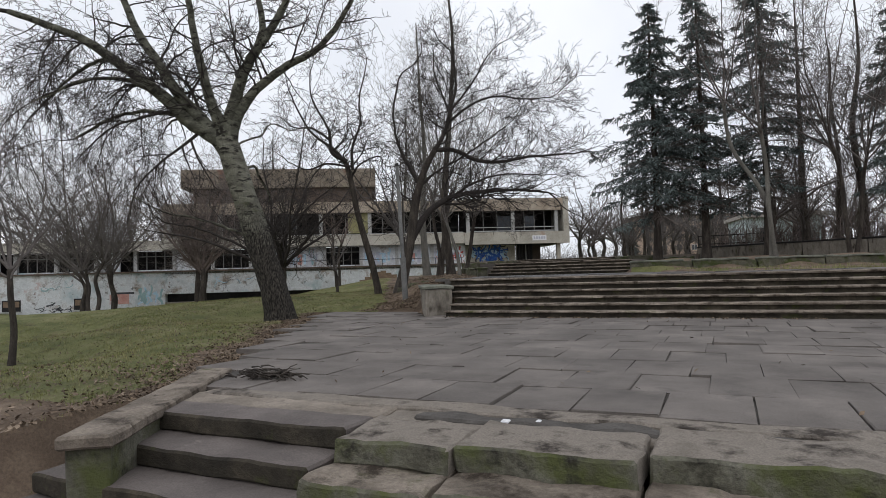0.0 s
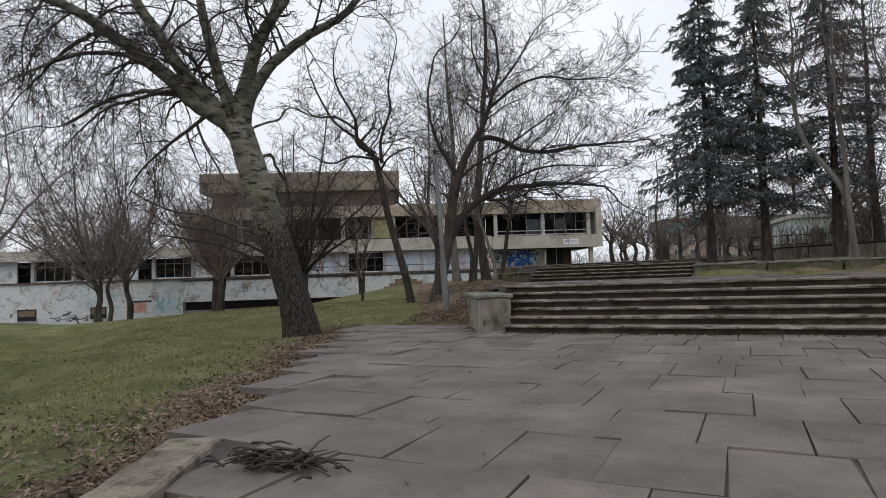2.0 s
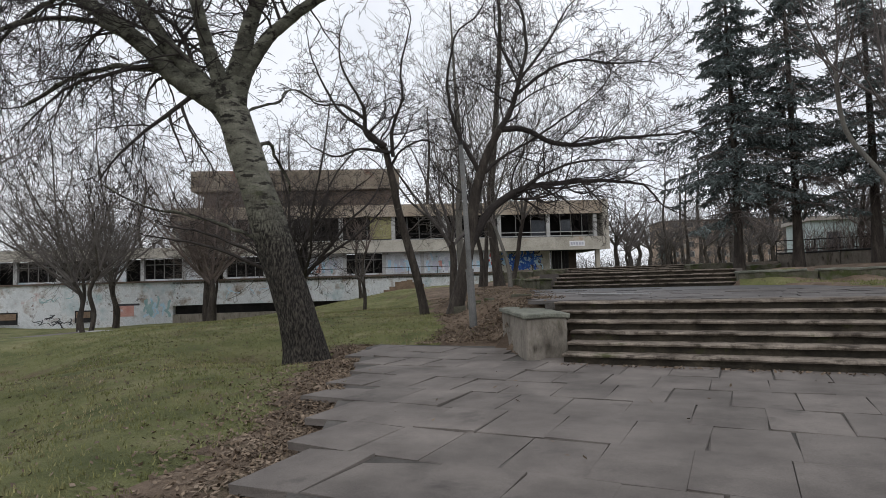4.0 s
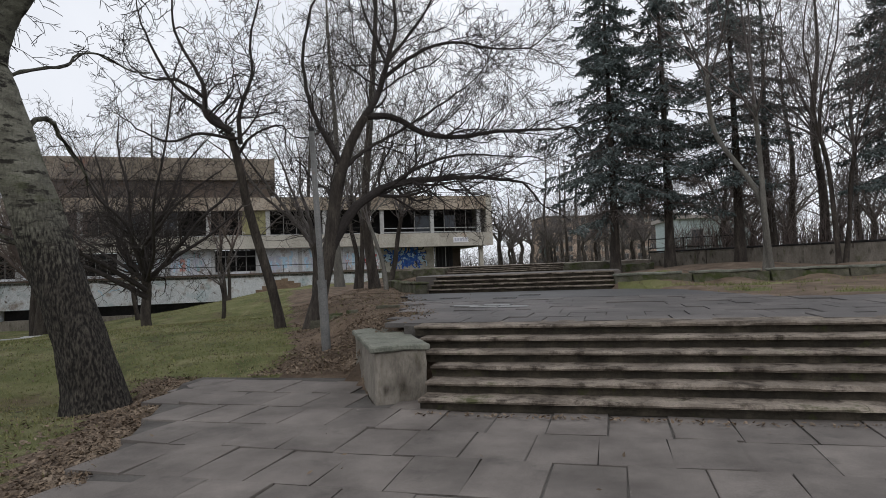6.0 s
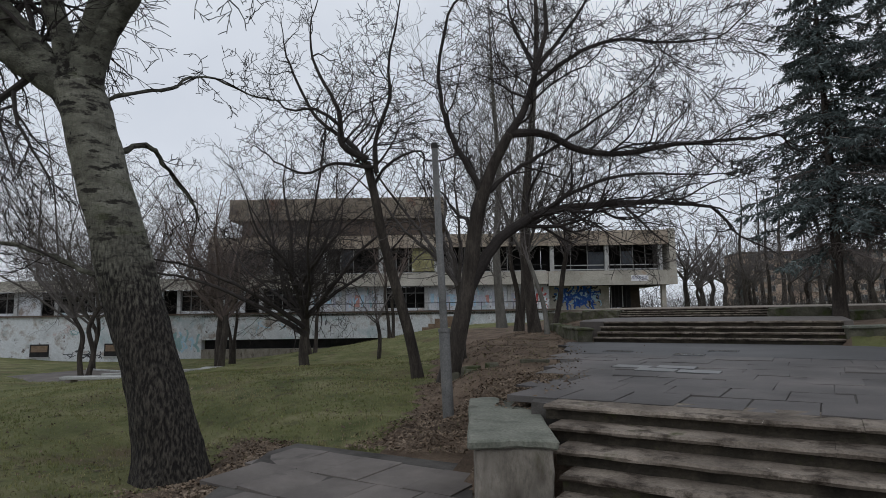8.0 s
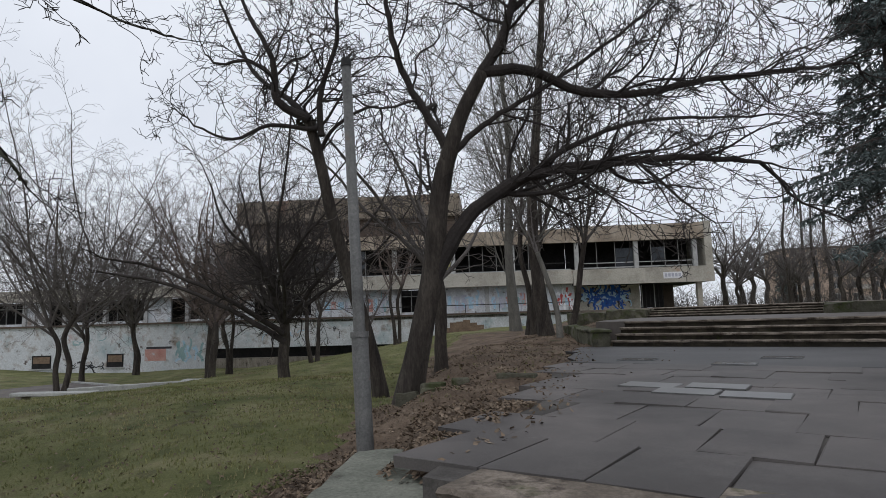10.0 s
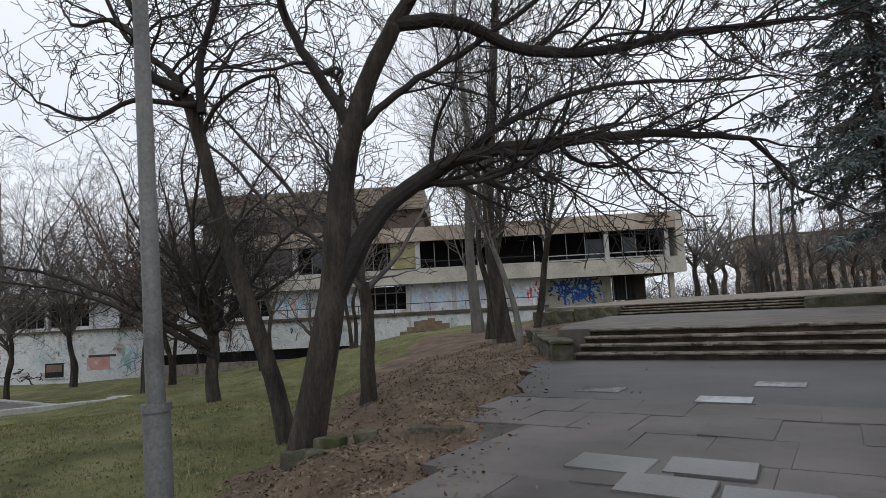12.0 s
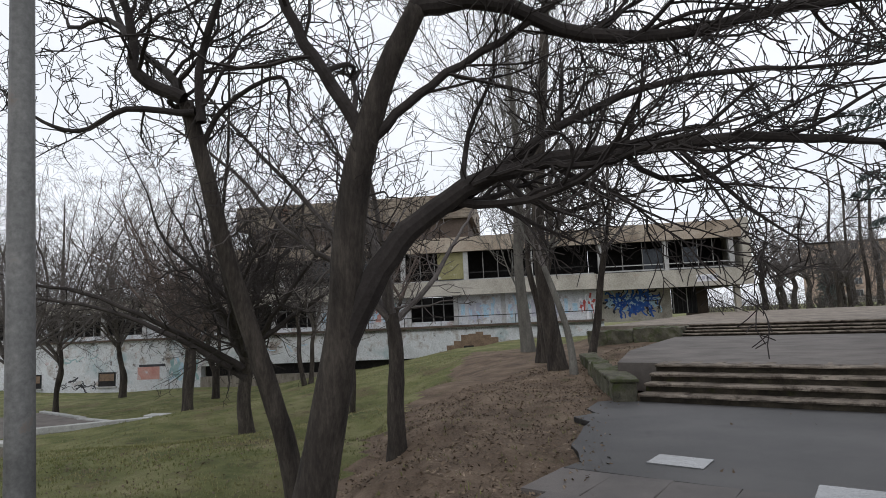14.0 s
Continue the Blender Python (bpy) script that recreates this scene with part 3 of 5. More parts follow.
def rough_block(x0, x1, y0, y1, z0, z1, seed, amp=0.012, step=0.12):
    """A concrete block with worn, uneven faces and edges."""
    bm = bmesh.new()
    bmesh.ops.create_cube(bm, size=1.0)
    for v in bm.verts:
        v.co = Vector(((x0 + x1) / 2 + v.co.x * (x1 - x0), (y0 + y1) / 2 + v.co.y * (y1 - y0), (z0 + z1) / 2 + v.co.z * (z1 - z0)))
    bmesh.ops.bevel(bm, geom=list(bm.edges), offset=min(0.015, (z1 - z0) * 0.3), segments=1, affect="EDGES")
    for co, no, lo, hi in (((1, 0, 0), (1, 0, 0), x0, x1), ((0, 1, 0), (0, 1, 0), y0, y1), ((0, 0, 1), (0, 0, 1), z0, z1)):
        n = min(40, int((hi - lo) / step))
        for k in range(1, n):
            c = lo + (hi - lo) * k / n
            bmesh.ops.bisect_plane(bm, geom=bm.verts[:] + bm.edges[:] + bm.faces[:], plane_co=Vector(co) * c, plane_no=no)
    for v in bm.verts:
        d = noise.noise_vector((v.co.x * 4 + seed, v.co.y * 4, v.co.z * 4)) + 0.5 * noise.noise_vector((v.co.x * 11 + seed, v.co.y * 11, v.co.z * 11))
        v.co += d * amp
    s = Shell()
    bm.verts.index_update()
    s.v = [tuple(v.co) for v in bm.verts]
    s.f = [tuple(v.index for v in f.verts) for f in bm.faces]
    bm.free()
    return s


STEP_SPOTS = []
for k in range(4):
    STEP_SPOTS.append(part("step", rough_block(0.5, 2.385 - 0.03 * (k % 2), 5.75 - 0.33 * k, 6.1, -0.14 - 0.13 * k, -0.012 - 0.13 * k, 180 + k, 0.01, 0.08), M_DSTEP, LOWER))


def recolour_front(ob, mat):
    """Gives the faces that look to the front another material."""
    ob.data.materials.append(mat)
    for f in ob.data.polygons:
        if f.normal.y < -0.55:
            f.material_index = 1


# the dark riser colour paints shade onto the front faces of these steps
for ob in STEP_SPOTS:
    recolour_front(ob, M_RISER)
old = thing("broken_lower_steps", 5, 5.3, -0.5, "broken mossy concrete step blocks with cracks", "steps", kind="structure")
for k, (a, b, yo, zo) in enumerate(((2.4, 3.12, 0.0, -0.008), (3.135, 4.07, 0.06, 0.0), (4.1, 6.2, 0.16, 0.02), (6.22, 8.6, 0.18, 0.015), (8.62, 11.9, 0.2, 0.01))):
    recolour_front(part("step_block", rough_block(a, b, 5.6 + yo, 6.12 + yo, -0.16, -0.006 + zo, 10 + k, 0.02, 0.07), M_KERB, old, "cracked step block with a mossy front"), M_MOSSY)
    recolour_front(part("step_block", rough_block(a, b, 5.27 + yo, 5.72 + yo, -0.3, -0.145 + zo, 20 + k, 0.024, 0.07), M_STEP, old), M_MOSSY)
    part("step_block", rough_block(a, b, 4.98 + yo, 5.36 + yo, -0.52, -0.3 + zo, 30 + k), M_TREAD, old)
    part("step_block", rough_block(a, b, 4.62 + yo, 5.0 + yo, -0.66, -0.43 + zo, 40 + k), M_TREAD, old)
kerb = thing("kerb_strip", 5, 6.3, 0, "crumbling pinkish gravel concrete strip along the paving", "kerb", kind="structure")
part("kerb_bed", rough_block(0.5, 2.4, 6.08, 6.63, -0.2, -0.016, 3, 0.012), M_TREAD, kerb)
part("kerb_bed", rough_block(2.3, 11.9, 6.1, 6.63, -0.2, -0.035, 4, 0.025), M_KERB, kerb)
part("dirt_strip", rough_block(2.6, 5.3, 6.2, 6.37, -0.2, -0.012, 6, 0.02, 0.07), M_BED, kerb, "dark crumbled soil in the broken joint")
part("kerb_edge", rough_block(0.6, 11.9, 6.38, 6.6, -0.2, -0.004, 5, 0.018), M_KERB, kerb, "pale gravel concrete edging")

# wing wall that closes the lower steps, along the skew edge of the terrace
EDGE = math.atan2(0.872, -0.489)
wing = thing("wing_wall", 0.6, 5.4, -0.6, "low mossy concrete wing wall beside the lower steps", "wall", kind="structure")
wm = Matrix.Translation((0.3, 6.62, 0)) @ Matrix.Rotation(EDGE, 4, "Z")
s = rough_block(-1.76, 0.25, -0.05, 0.2, -0.75, -0.05, 50)
s.v = [tuple(wm @ Vector(p)) for p in s.v]
part("wall_body", s, M_MOSSY, wing)
s = rough_block(-1.82, 0.75, -0.085, 0.23, -0.05, 0.03, 51, 0.008)
s.v = [tuple(wm @ Vector(p)) for p in s.v]
part("coping", s, M_STEP, wing, "worn grey coping")

# plinth at the head of the main flight
pl = thing("plinth", -1.3, 15.2, 0, "squat mossy concrete plinth with a chipped cap beside steps", "plinth", kind="structure")
pm = Matrix.Translation((-0.88, 14.83, 0)) @ Matrix.Rotation(EDGE, 4, "Z")
for nm, blk, mt, lb in (("plinth_body", rough_block(0.0, 2.2, 0.03, 0.63, -0.12, 0.575, 60, 0.014, 0.08), M_CONC, ""),
                        ("plinth_cap", rough_block(-0.035, 2.25, -0.01, 0.68, 0.58, 0.65, 61, 0.018, 0.06), M_CAP, "chipped greenish cap slab")):
    blk.v = [tuple(pm @ Vector(p)) for p in blk.v]
    part(nm, blk, mt, pl, lb)

pl2 = thing("low_plinth", -4.6, 26.6, T2, "low mossy stone plinth ending the second steps", "plinth", kind="structure")
pm = Matrix.Translation((-4.42, 26.6, 0)) @ Matrix.Rotation(EDGE, 4, "Z")
for nm, blk, mt in (("plinth_body", rough_block(0.0, 2.6, 0.03, 0.42, T2 - 0.15, 1.09, 63, 0.03), M_DAMP),
                    ("plinth_cap", rough_block(-0.04, 2.64, -0.01, 0.47, 1.09, 1.15, 64, 0.025), M_DAMP),
                    ("edge_wall", rough_block(2.66, 6.6, 0.05, 0.45, T2 - 0.1, 1.16, 65, 0.06, 0.2), M_DAMP)):
    blk.v = [tuple(pm @ Vector(p)) for p in blk.v]
    part(nm, blk, mt, pl2)

# retaining wall of the spruce bed
rw = thing("retaining_wall", 7, 26.8, T2, "long low mossy concrete retaining wall", "wall", kind="structure")
for k in range(7):
    a = 1.35 + k * 2.2
    b1 = rough_block(0.0, 2.22, 0.0, 0.36, T2 - 0.2, 1.15 + rng.uniform(-0.03, 0.02), 70 + k, 0.04, 0.2)
    b2 = rough_block(0.0, 2.2 - rng.uniform(0, 0.4), -0.05, 0.45, 1.15, 1.22, 80 + k, 0.025, 0.2)
    wm = pose(a, 26.66 + 0.24 * k * 2.2, 0, 0, 0, 13.5)
    for nm, blk, mt in (("wall_block", b1, M_DAMP), ("wall_cap", b2, M_CAP)):
        blk.v = [tuple(wm @ Vector(p)) for p in blk.v]
        part(nm, blk, mt, rw)
tagged(part("plinth_end", rough_block(7.93, 10.6, 14.2, 15.9, -0.1, 0.84, 66, 0.02, 0.25), M_CONC), "concrete block closing the end of the main steps", "plinth", kind="structure")
f3w = thing("forecourt_edge", -8.5, 38.3, T3, "crumbling concrete edge of the forecourt with loose slabs", "wall", kind="structure")
for k, (a, b) in enumerate(((-10.4, -8.75), (-8.7, -7.02), (-0.97, 1.2), (1.25, 3.2))):
    part("wall_block", rough_block(a, b, 38.0, 39.5, T3 - 0.4, T4 + 0.02 - (0.16, 0.07, 0.06, 0.2)[k], 90 + k, 0.08, 0.22), M_DAMP, f3w)

# broken bits of kerb where the bank drops to the lawn
bank = thing("broken_kerb", -4.7, 20.0, 0.5, "broken concrete kerb stones half sunk in the bank", "kerb", kind="structure")
for k, (x, y, z, ln, turn) in enumerate(((-4.95, 19.98, 0.5, 0.3, 20), (-4.62, 20.12, 0.62, 0.34, 8), (-4.25, 20.22, 0.69, 0.22, 40), (-4.4, 19.7, 0.6, 0.3, -48), (-3.45, 20.3, 0.745, 0.5, 10))):
    s = rough_block(-ln / 2, ln / 2, -0.08, 0.08, -0.3, 0.012, 170 + k, 0.03, 0.08)
    m = pose(x, y, max(z, ground(x, y)) + 0.01, rng.uniform(-9, 9), rng.uniform(-6, 6), turn)
    s.v = [tuple(m @ Vector(p)) for p in s.v]
    part("kerb_stone", s, M_DAMP, bank)

# ---- abandoned building: s runs along the facade, o out of it ----
FACE = Matrix.Translation((-8.86, 61.83, 0)) @ Matrix.Rotation(radians(31), 4, "Z") @ Matrix.Diagonal((1, -1, 1, 1))
house = thing("abandoned_building", -18, 54, 1, "derelict two-storey concrete public building with graffiti", "building")


def block(name, s0, s1, o0, o1, z0, z1, mat, parent=None, label=""):
    s = Shell().box(s0, s1, o0, o1, z0, z1)
    s.v = [tuple(FACE @ Vector(p)) for p in s.v]
    s.f = [tuple(reversed(f)) for f in s.f]
    return part(name, s, mat, parent or house, label)


# right wing
block("parapet_band", -10.4, 0.0, -0.3, 0.0, 3.72, 4.9, M_FACADE, label="broad stained concrete band")
block("fin", -0.55, -0.02, -1.6, -0.02, 4.9, 8.3, M_FACADE, label="upright end fin")
block("roof_fascia", -10.4, -0.55, -0.4, -0.08, 7.0, 8.2, M_FASCIA, label="stained roof fascia")
block("roof_slab", -22.0, -0.1, -14, -0.42, 8.0, 8.14, M_BROWN)
# soffit and back wall carry their shade in the near-black colour
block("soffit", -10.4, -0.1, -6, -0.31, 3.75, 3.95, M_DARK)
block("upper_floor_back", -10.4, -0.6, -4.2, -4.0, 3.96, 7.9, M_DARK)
block("end_wall", -0.54, -0.3, -13, -1.62, 3.72, 8.0, M_FACADE)
for k, s in enumerate((-10.2, -5.72, -1.35)):
    block("pillar", s, s + 0.32, -0.62, -0.3, 4.9, 7.0, M_FRAME)
for a, n in ((-9.88, 3), (-5.4, 4)):
    win = block("window", a, a + (4.16 if n == 3 else 4.05), -0.6, -0.52, 4.98, 5.08, M_FRAME, label="broken window strip with bare frames")
    L = 4.16 if n == 3 else 4.05
    block("rail", a, a + L, -0.58, -0.53, 5.36, 5.43, M_FRAME, win)
    for j in range(1, n):
        block("mullion", a + L * j / n - 0.025, a + L * j / n + 0.025, -0.585, -0.525, 5.08, 7.0, M_MULL, win)
    for j in range(n):
        if (j + n) % 5 == 0:
            block("pane", a + L * j / n + 0.04, a + L * (j + 1) / n - 0.04, -0.56, -0.55, 5.44 if j % 2 else 5.1, 6.49, M_GLASS, win)
block("ground_floor_wall", -10.6, -5.05, -2.3, -2.0, 1.5, 3.74, M_FACADE, label="wall below the band with blue graffiti")
block("ground_floor_wall", -3.2, -1.6, -5.3, -5.0, 1.5, 3.74, M_BROWN)
block("column", -1.15, -0.8, -0.9, -0.5, 1.6, 3.73, M_FACADE)
dr = block("door", -4.95, -3.25, -2.3, -2.2, 1.9, 3.74, M_DARK, label="dark slatted entrance door")
for k in range(6):
    block("slat", -4.9 + 0.32 * k, -4.84 + 0.32 * k, -2.18, -2.12, 1.95, 3.7, M_IRON if k % 3 else M_FRAME, dr)
block("roof_rail", -14, -0.2, -0.5, -0.45, 8.5, 8.55, M_STEEL)
for k in range(8):
    block("rail_post", -13.8 + 1.93 * k, -13.75 + 1.93 * k, -0.5, -0.45, 8.14, 8.5, M_STEEL)

# long left wing, two storeys then one
block("parapet_band", -38.5, -10.42, -0.5, -0.2, 3.9, 4.95, M_FACADE, label="broad stained concrete band")
block("parapet_band", -62, -38.52, -0.5, -0.2, 3.85, 4.75, M_FACADE, label="broad stained concrete band")
block("roof_slab", -61.9, -38.6, -12, -0.52, 4.5, 4.62, M_BROWN)
block("soffit", -61.9, -10.5, -2.5, -0.51, 3.92, 4.05, M_FACADE)
block("roof_fascia", -38.5, -10.42, -0.6, -0.25, 7.05, 8.1, M_FASCIA, label="stained roof fascia")
# back wall coloured near black for the unlit rooms
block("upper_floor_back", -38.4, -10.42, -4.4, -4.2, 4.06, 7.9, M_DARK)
block("side_wall", -38.5, -38.2, -12, -0.62, 4.62, 8.0, M_FACADE)
for k in range(6):
    s = -38.2 + 4.62 * k
    block("pillar", s, s + 0.35, -0.85, -0.5, 4.95, 7.05, M_FRAME)
    win = block("window", s + 0.36, s + 4.6, -0.8, -0.73, 4.97, 5.06, M_FRAME, label="broken window strip with bare frames")
    for j in range(1, 4):
        if rng.random() < 0.75:
            block("mullion", s + 0.36 + 1.06 * j - 0.03, s + 0.36 + 1.06 * j + 0.03, -0.79, -0.73, 5.06, 7.0, M_MULL, win)
    block("rail", s + 0.36, s + 4.6, -0.79, -0.74, 5.5, 5.56, M_IRON, win)
    for j in range(4):
        if rng.random() < 0.12:
            block("pane", s + 0.4 + 1.06 * j, s + 1.36 + 1.06 * j, -0.77, -0.76, 5.6, 6.95, M_GLASS, win)
block("yellow_panel", -21.6, -19.5, -0.72, -0.62, 5.1, 7.02, M_YELLOW, label="faded yellow infill panel")
# brown plant storey on the roof
block("plant_storey", -36.0, -19.3, -11, -1.2, 8.1, 9.6, M_BROWN, label="brown-clad plant storey on the roof")
block("plant_fascia", -37.0, -18.9, -11.5, -0.8, 9.62, 11.4, M_CLAD, label="overhanging rust-stained cladding")
for k in range(7):
    block("cladding_rib", -37.0, -18.9, -0.79, -0.75, 9.72 + 0.24 * k, 9.77 + 0.24 * k, M_CLAD)
# ground floor of the left wing above the podium
block("podium_top", -62, -11.0, -3.0, 6.0, 1.55, 1.7, M_SLAB)
# near-black back wall, the indoor shade is in its colour
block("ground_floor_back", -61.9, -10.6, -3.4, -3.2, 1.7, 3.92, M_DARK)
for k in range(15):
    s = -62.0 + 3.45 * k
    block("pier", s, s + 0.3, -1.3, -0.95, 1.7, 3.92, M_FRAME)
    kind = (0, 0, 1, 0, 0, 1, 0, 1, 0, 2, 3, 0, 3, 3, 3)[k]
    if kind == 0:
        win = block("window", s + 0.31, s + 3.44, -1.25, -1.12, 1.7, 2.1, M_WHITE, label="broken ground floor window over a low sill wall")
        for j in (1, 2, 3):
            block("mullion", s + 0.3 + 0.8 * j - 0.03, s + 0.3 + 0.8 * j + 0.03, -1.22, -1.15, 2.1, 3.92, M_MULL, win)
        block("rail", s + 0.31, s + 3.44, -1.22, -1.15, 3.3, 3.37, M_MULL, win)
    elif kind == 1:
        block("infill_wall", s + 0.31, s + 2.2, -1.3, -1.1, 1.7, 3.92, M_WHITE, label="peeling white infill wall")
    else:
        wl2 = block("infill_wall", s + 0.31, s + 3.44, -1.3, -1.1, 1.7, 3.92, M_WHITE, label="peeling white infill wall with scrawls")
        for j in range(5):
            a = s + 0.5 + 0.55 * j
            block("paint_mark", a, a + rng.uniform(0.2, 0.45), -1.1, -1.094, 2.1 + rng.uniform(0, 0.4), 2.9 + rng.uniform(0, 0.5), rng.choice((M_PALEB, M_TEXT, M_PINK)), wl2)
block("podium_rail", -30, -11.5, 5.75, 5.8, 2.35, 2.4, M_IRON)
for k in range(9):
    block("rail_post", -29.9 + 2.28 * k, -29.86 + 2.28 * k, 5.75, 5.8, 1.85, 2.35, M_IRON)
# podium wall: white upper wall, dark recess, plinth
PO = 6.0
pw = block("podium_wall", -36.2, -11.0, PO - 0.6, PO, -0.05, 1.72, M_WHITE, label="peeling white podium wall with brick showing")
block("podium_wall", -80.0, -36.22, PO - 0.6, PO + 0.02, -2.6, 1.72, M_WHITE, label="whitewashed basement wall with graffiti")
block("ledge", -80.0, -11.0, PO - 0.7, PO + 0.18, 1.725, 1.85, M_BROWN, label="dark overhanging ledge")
# box in near black, so the recess shade is painted
block("recess", -36.2, -21.0, PO - 1.2, PO - 0.62, -0.75, -0.06, M_DARK, label="basement window recess with its shade coloured black")
block("basement_plinth", -36.2, -11.0, PO - 0.5, PO + 0.1, -2.6, -0.72, M_CONC)
for k in range(6):
    block("recess_mullion", -34.6 + 2.6 * k, -34.45 + 2.6 * k, PO - 0.75, PO - 0.63, -0.72, -0.06, M_BRICK)
# bare brick where the render fell off
for k in range(9):
    a = -20.9 + 0.45 * k
    h = (0.3, 0.55, 0.9, 1.15, 1.3, 1.3, 1.2, 0.95, 0.5)[k]
    block("bare_brick", a, a + 0.46, PO, PO + 0.012 + 0.003 * (k % 3), -0.05, h + 0.1 * (k % 2), M_BRICK)
# a black panel on the wall face paints the shade of a hole
block("wall_hole", -19.4, -18.8, PO + 0.02, PO + 0.05, 0.2, 0.6, M_DARK, label="black panel for the shade of a ragged wall hole")
# black panels hold the shade of the basement windows
for s, w in ((-43.2, 1.2), (-48.6, 1.4)):
    win = block("basement_window", s, s + w, PO + 0.022, PO + 0.04, -1.1, -0.2, M_DARK, label="dark basement window with a pale sill")
    block("sill", s - 0.1, s + w + 0.1, PO + 0.03, PO + 0.12, -1.18, -1.1, M_FRAME, win)
    block("board", s + 0.1, s + w - 0.1, PO + 0.041, PO + 0.06, -0.75, -0.3, M_BRICK, win)
block("paint_patch", -40.5, -39.0, PO + 0.021, PO + 0.027, -0.75, 0.05, M_PINK, label="faded pink paint patch")
block("paint_patch", -40.4, -38.6, PO + 0.021, PO + 0.027, 0.05, 0.2, M_BLACK)
wall_scrawls = ((-37.5, -0.3, 1.6, 1.5, (M_PALEB, M_TEAL), 9, 12), (-44.6, 0.6, 2.4, 0.7, (M_TEAL,), 6, 13), (-31.0, 0.8, 3.0, 0.6, (M_PALEB,), 5, 14), (-27.2, 0.9, 0.5, 0.5, (M_BLACK,), 4, 15), (-38.6, 0.45, 0.4, 0.3, (M_BLACK,), 4, 16))


def graffiti(cx, cz, w, h, o, mats, count, seed, name="graffiti", label=""):
    """Overlapping rounded strokes of spray paint on a wall."""
    q = random.Random(seed)
    g = None
    for m in mats:
        s = Shell()
        for k in range(count):
            x, z = cx + q.uniform(-0.5, 0.5) * w, cz + q.uniform(-0.32, 0.32) * h
            pts, a = [], q.uniform(0, 6.28)
            for j in range(7):
                pts.append((x, z))
                a += q.uniform(-1.1, 1.1)
                x, z = x + math.cos(a) * w * 0.05, z + math.sin(a) * h * 0.13
            o += 0.0004
            t = h * q.uniform(0.03, 0.07)
            i0 = len(s.v)
            for j, (px, pz) in enumerate(pts):
                qx, qz = pts[min(j + 1, 6)][0] - pts[max(j - 1, 0)][0], pts[min(j + 1, 6)][1] - pts[max(j - 1, 0)][1]
                n = math.hypot(qx, qz) or 1
                s.v += [tuple(FACE @ Vector((px - qz / n * t, o, pz + qx / n * t))), tuple(FACE @ Vector((px + qz / n * t, o, pz - qx / n * t)))]
            s.f += [(i0 + 2 * j, i0 + 2 * j + 2, i0 + 2 * j + 3, i0 + 2 * j + 1) for j in range(6)]
        g = tagged(part(name, s, m, house if g is None else g, label if g is None else ""), kind="stuff")


graffiti(-7.7, 2.9, 3.0, 1.2, -1.995, (M_BLACK, M_BLUE, M_PALEB, M_BLUE), 30, 3, label="blue and white spray-painted graffiti")
graffiti(-10.9, 2.7, 1.0, 1.3, -1.09, (M_RED, M_SIGN), 8, 5, label="red spray-painted graffiti")
graffiti(-44.6, -1.0, 2.6, 0.7, PO + 0.024, (M_BLACK,), 14, 8, label="black spray-painted scrawl")
for gx0, gz0, gw0, gh0, mats0, n0, seed0 in wall_scrawls:
    graffiti(gx0, gz0, gw0, gh0, PO + 0.0215, mats0, n0, seed0, label="faded spray-painted scrawl")
for k, gx0 in enumerate((-19.0, -17.6, -16.0, -14.6, -13.2, -26.6, -25.2)):
    graffiti(gx0, 2.75, 1.0, 1.1, -1.088, (rng.choice((M_PALEB, M_TEAL)), M_TEXT), 5, 30 + k, label="thin spray-painted scrawl")
sign = block("wall_sign", -3.75, -2.35, 0.004, 0.03, 4.02, 4.5, M_SIGN, label="white name board on the band")
for k in range(5):
    block("letter_bar", -3.65 + 0.25 * k, -3.47 + 0.25 * k, 0.031, 0.036, 4.15, 4.4, M_TEXT, sign)

# ---- far buildings ----
flats = thing("brick_flats", -3, 182, 1.9, "far five-storey orange brick block of flats", "building")
fm = Matrix.Translation((-3.6, 180, 1.9)) @ Matrix.Rotation(radians(24), 4, "Z")


def fblock(name, x0, x1, y0, y1, z0, z1, mat, parent, m, label=""):
    s = Shell().box(x0, x1, y0, y1, z0, z1)
    s.v = [tuple(m @ Vector(p)) for p in s.v]
    return part(name, s, mat, parent, label)


fblock("wall", -13, 30, 0, 12, 0, 13.2, M_FLATS, flats, fm)
fblock("roof", -13.4, 30.4, -0.4, 12.4, 13.21, 13.7, M_BROWN, flats, fm)
fblock("plinth", -13.05, 30.05, -0.1, 0, 0, 1.2, M_FLATW, flats, fm)
for i in range(5):
    for j in range(10):
        x, z = -10.8 + 4.1 * j, 1.3 + 2.6 * i
        w = fblock("window", x, x + 1.5, -0.06, -0.005, z, z + 1.5, M_FRAME, flats, fm)
        fblock("pane", x + 0.1, x + 0.7, -0.075, -0.061, z + 0.1, z + 1.4, M_GLASS, w, fm)
        fblock("pane", x + 0.8, x + 1.4, -0.075, -0.061, z + 0.1, z + 1.4, M_GLASS, w, fm)
        if j % 3 == 0:
            fblock("balcony", x + 1.7, x + 3.8, -0.9, -0.01, z - 0.3, z + 0.75, M_FLATW, flats, fm)
hut = thing("cyan_house", 9.5, 62, 1.9, "small pale cyan rendered house beyond the trees", "house")
hm = Matrix.Translation((6.6, 60, 1.9)) @ Matrix.Rotation(radians(12), 4, "Z")
fblock("wall", 0, 6, 0, 6, 0, 3.1, M_CYAN, hut, hm)
fblock("roof", -0.3, 6.3, -0.3, 6.3, 3.11, 3.4, M_FLATW, hut, hm)
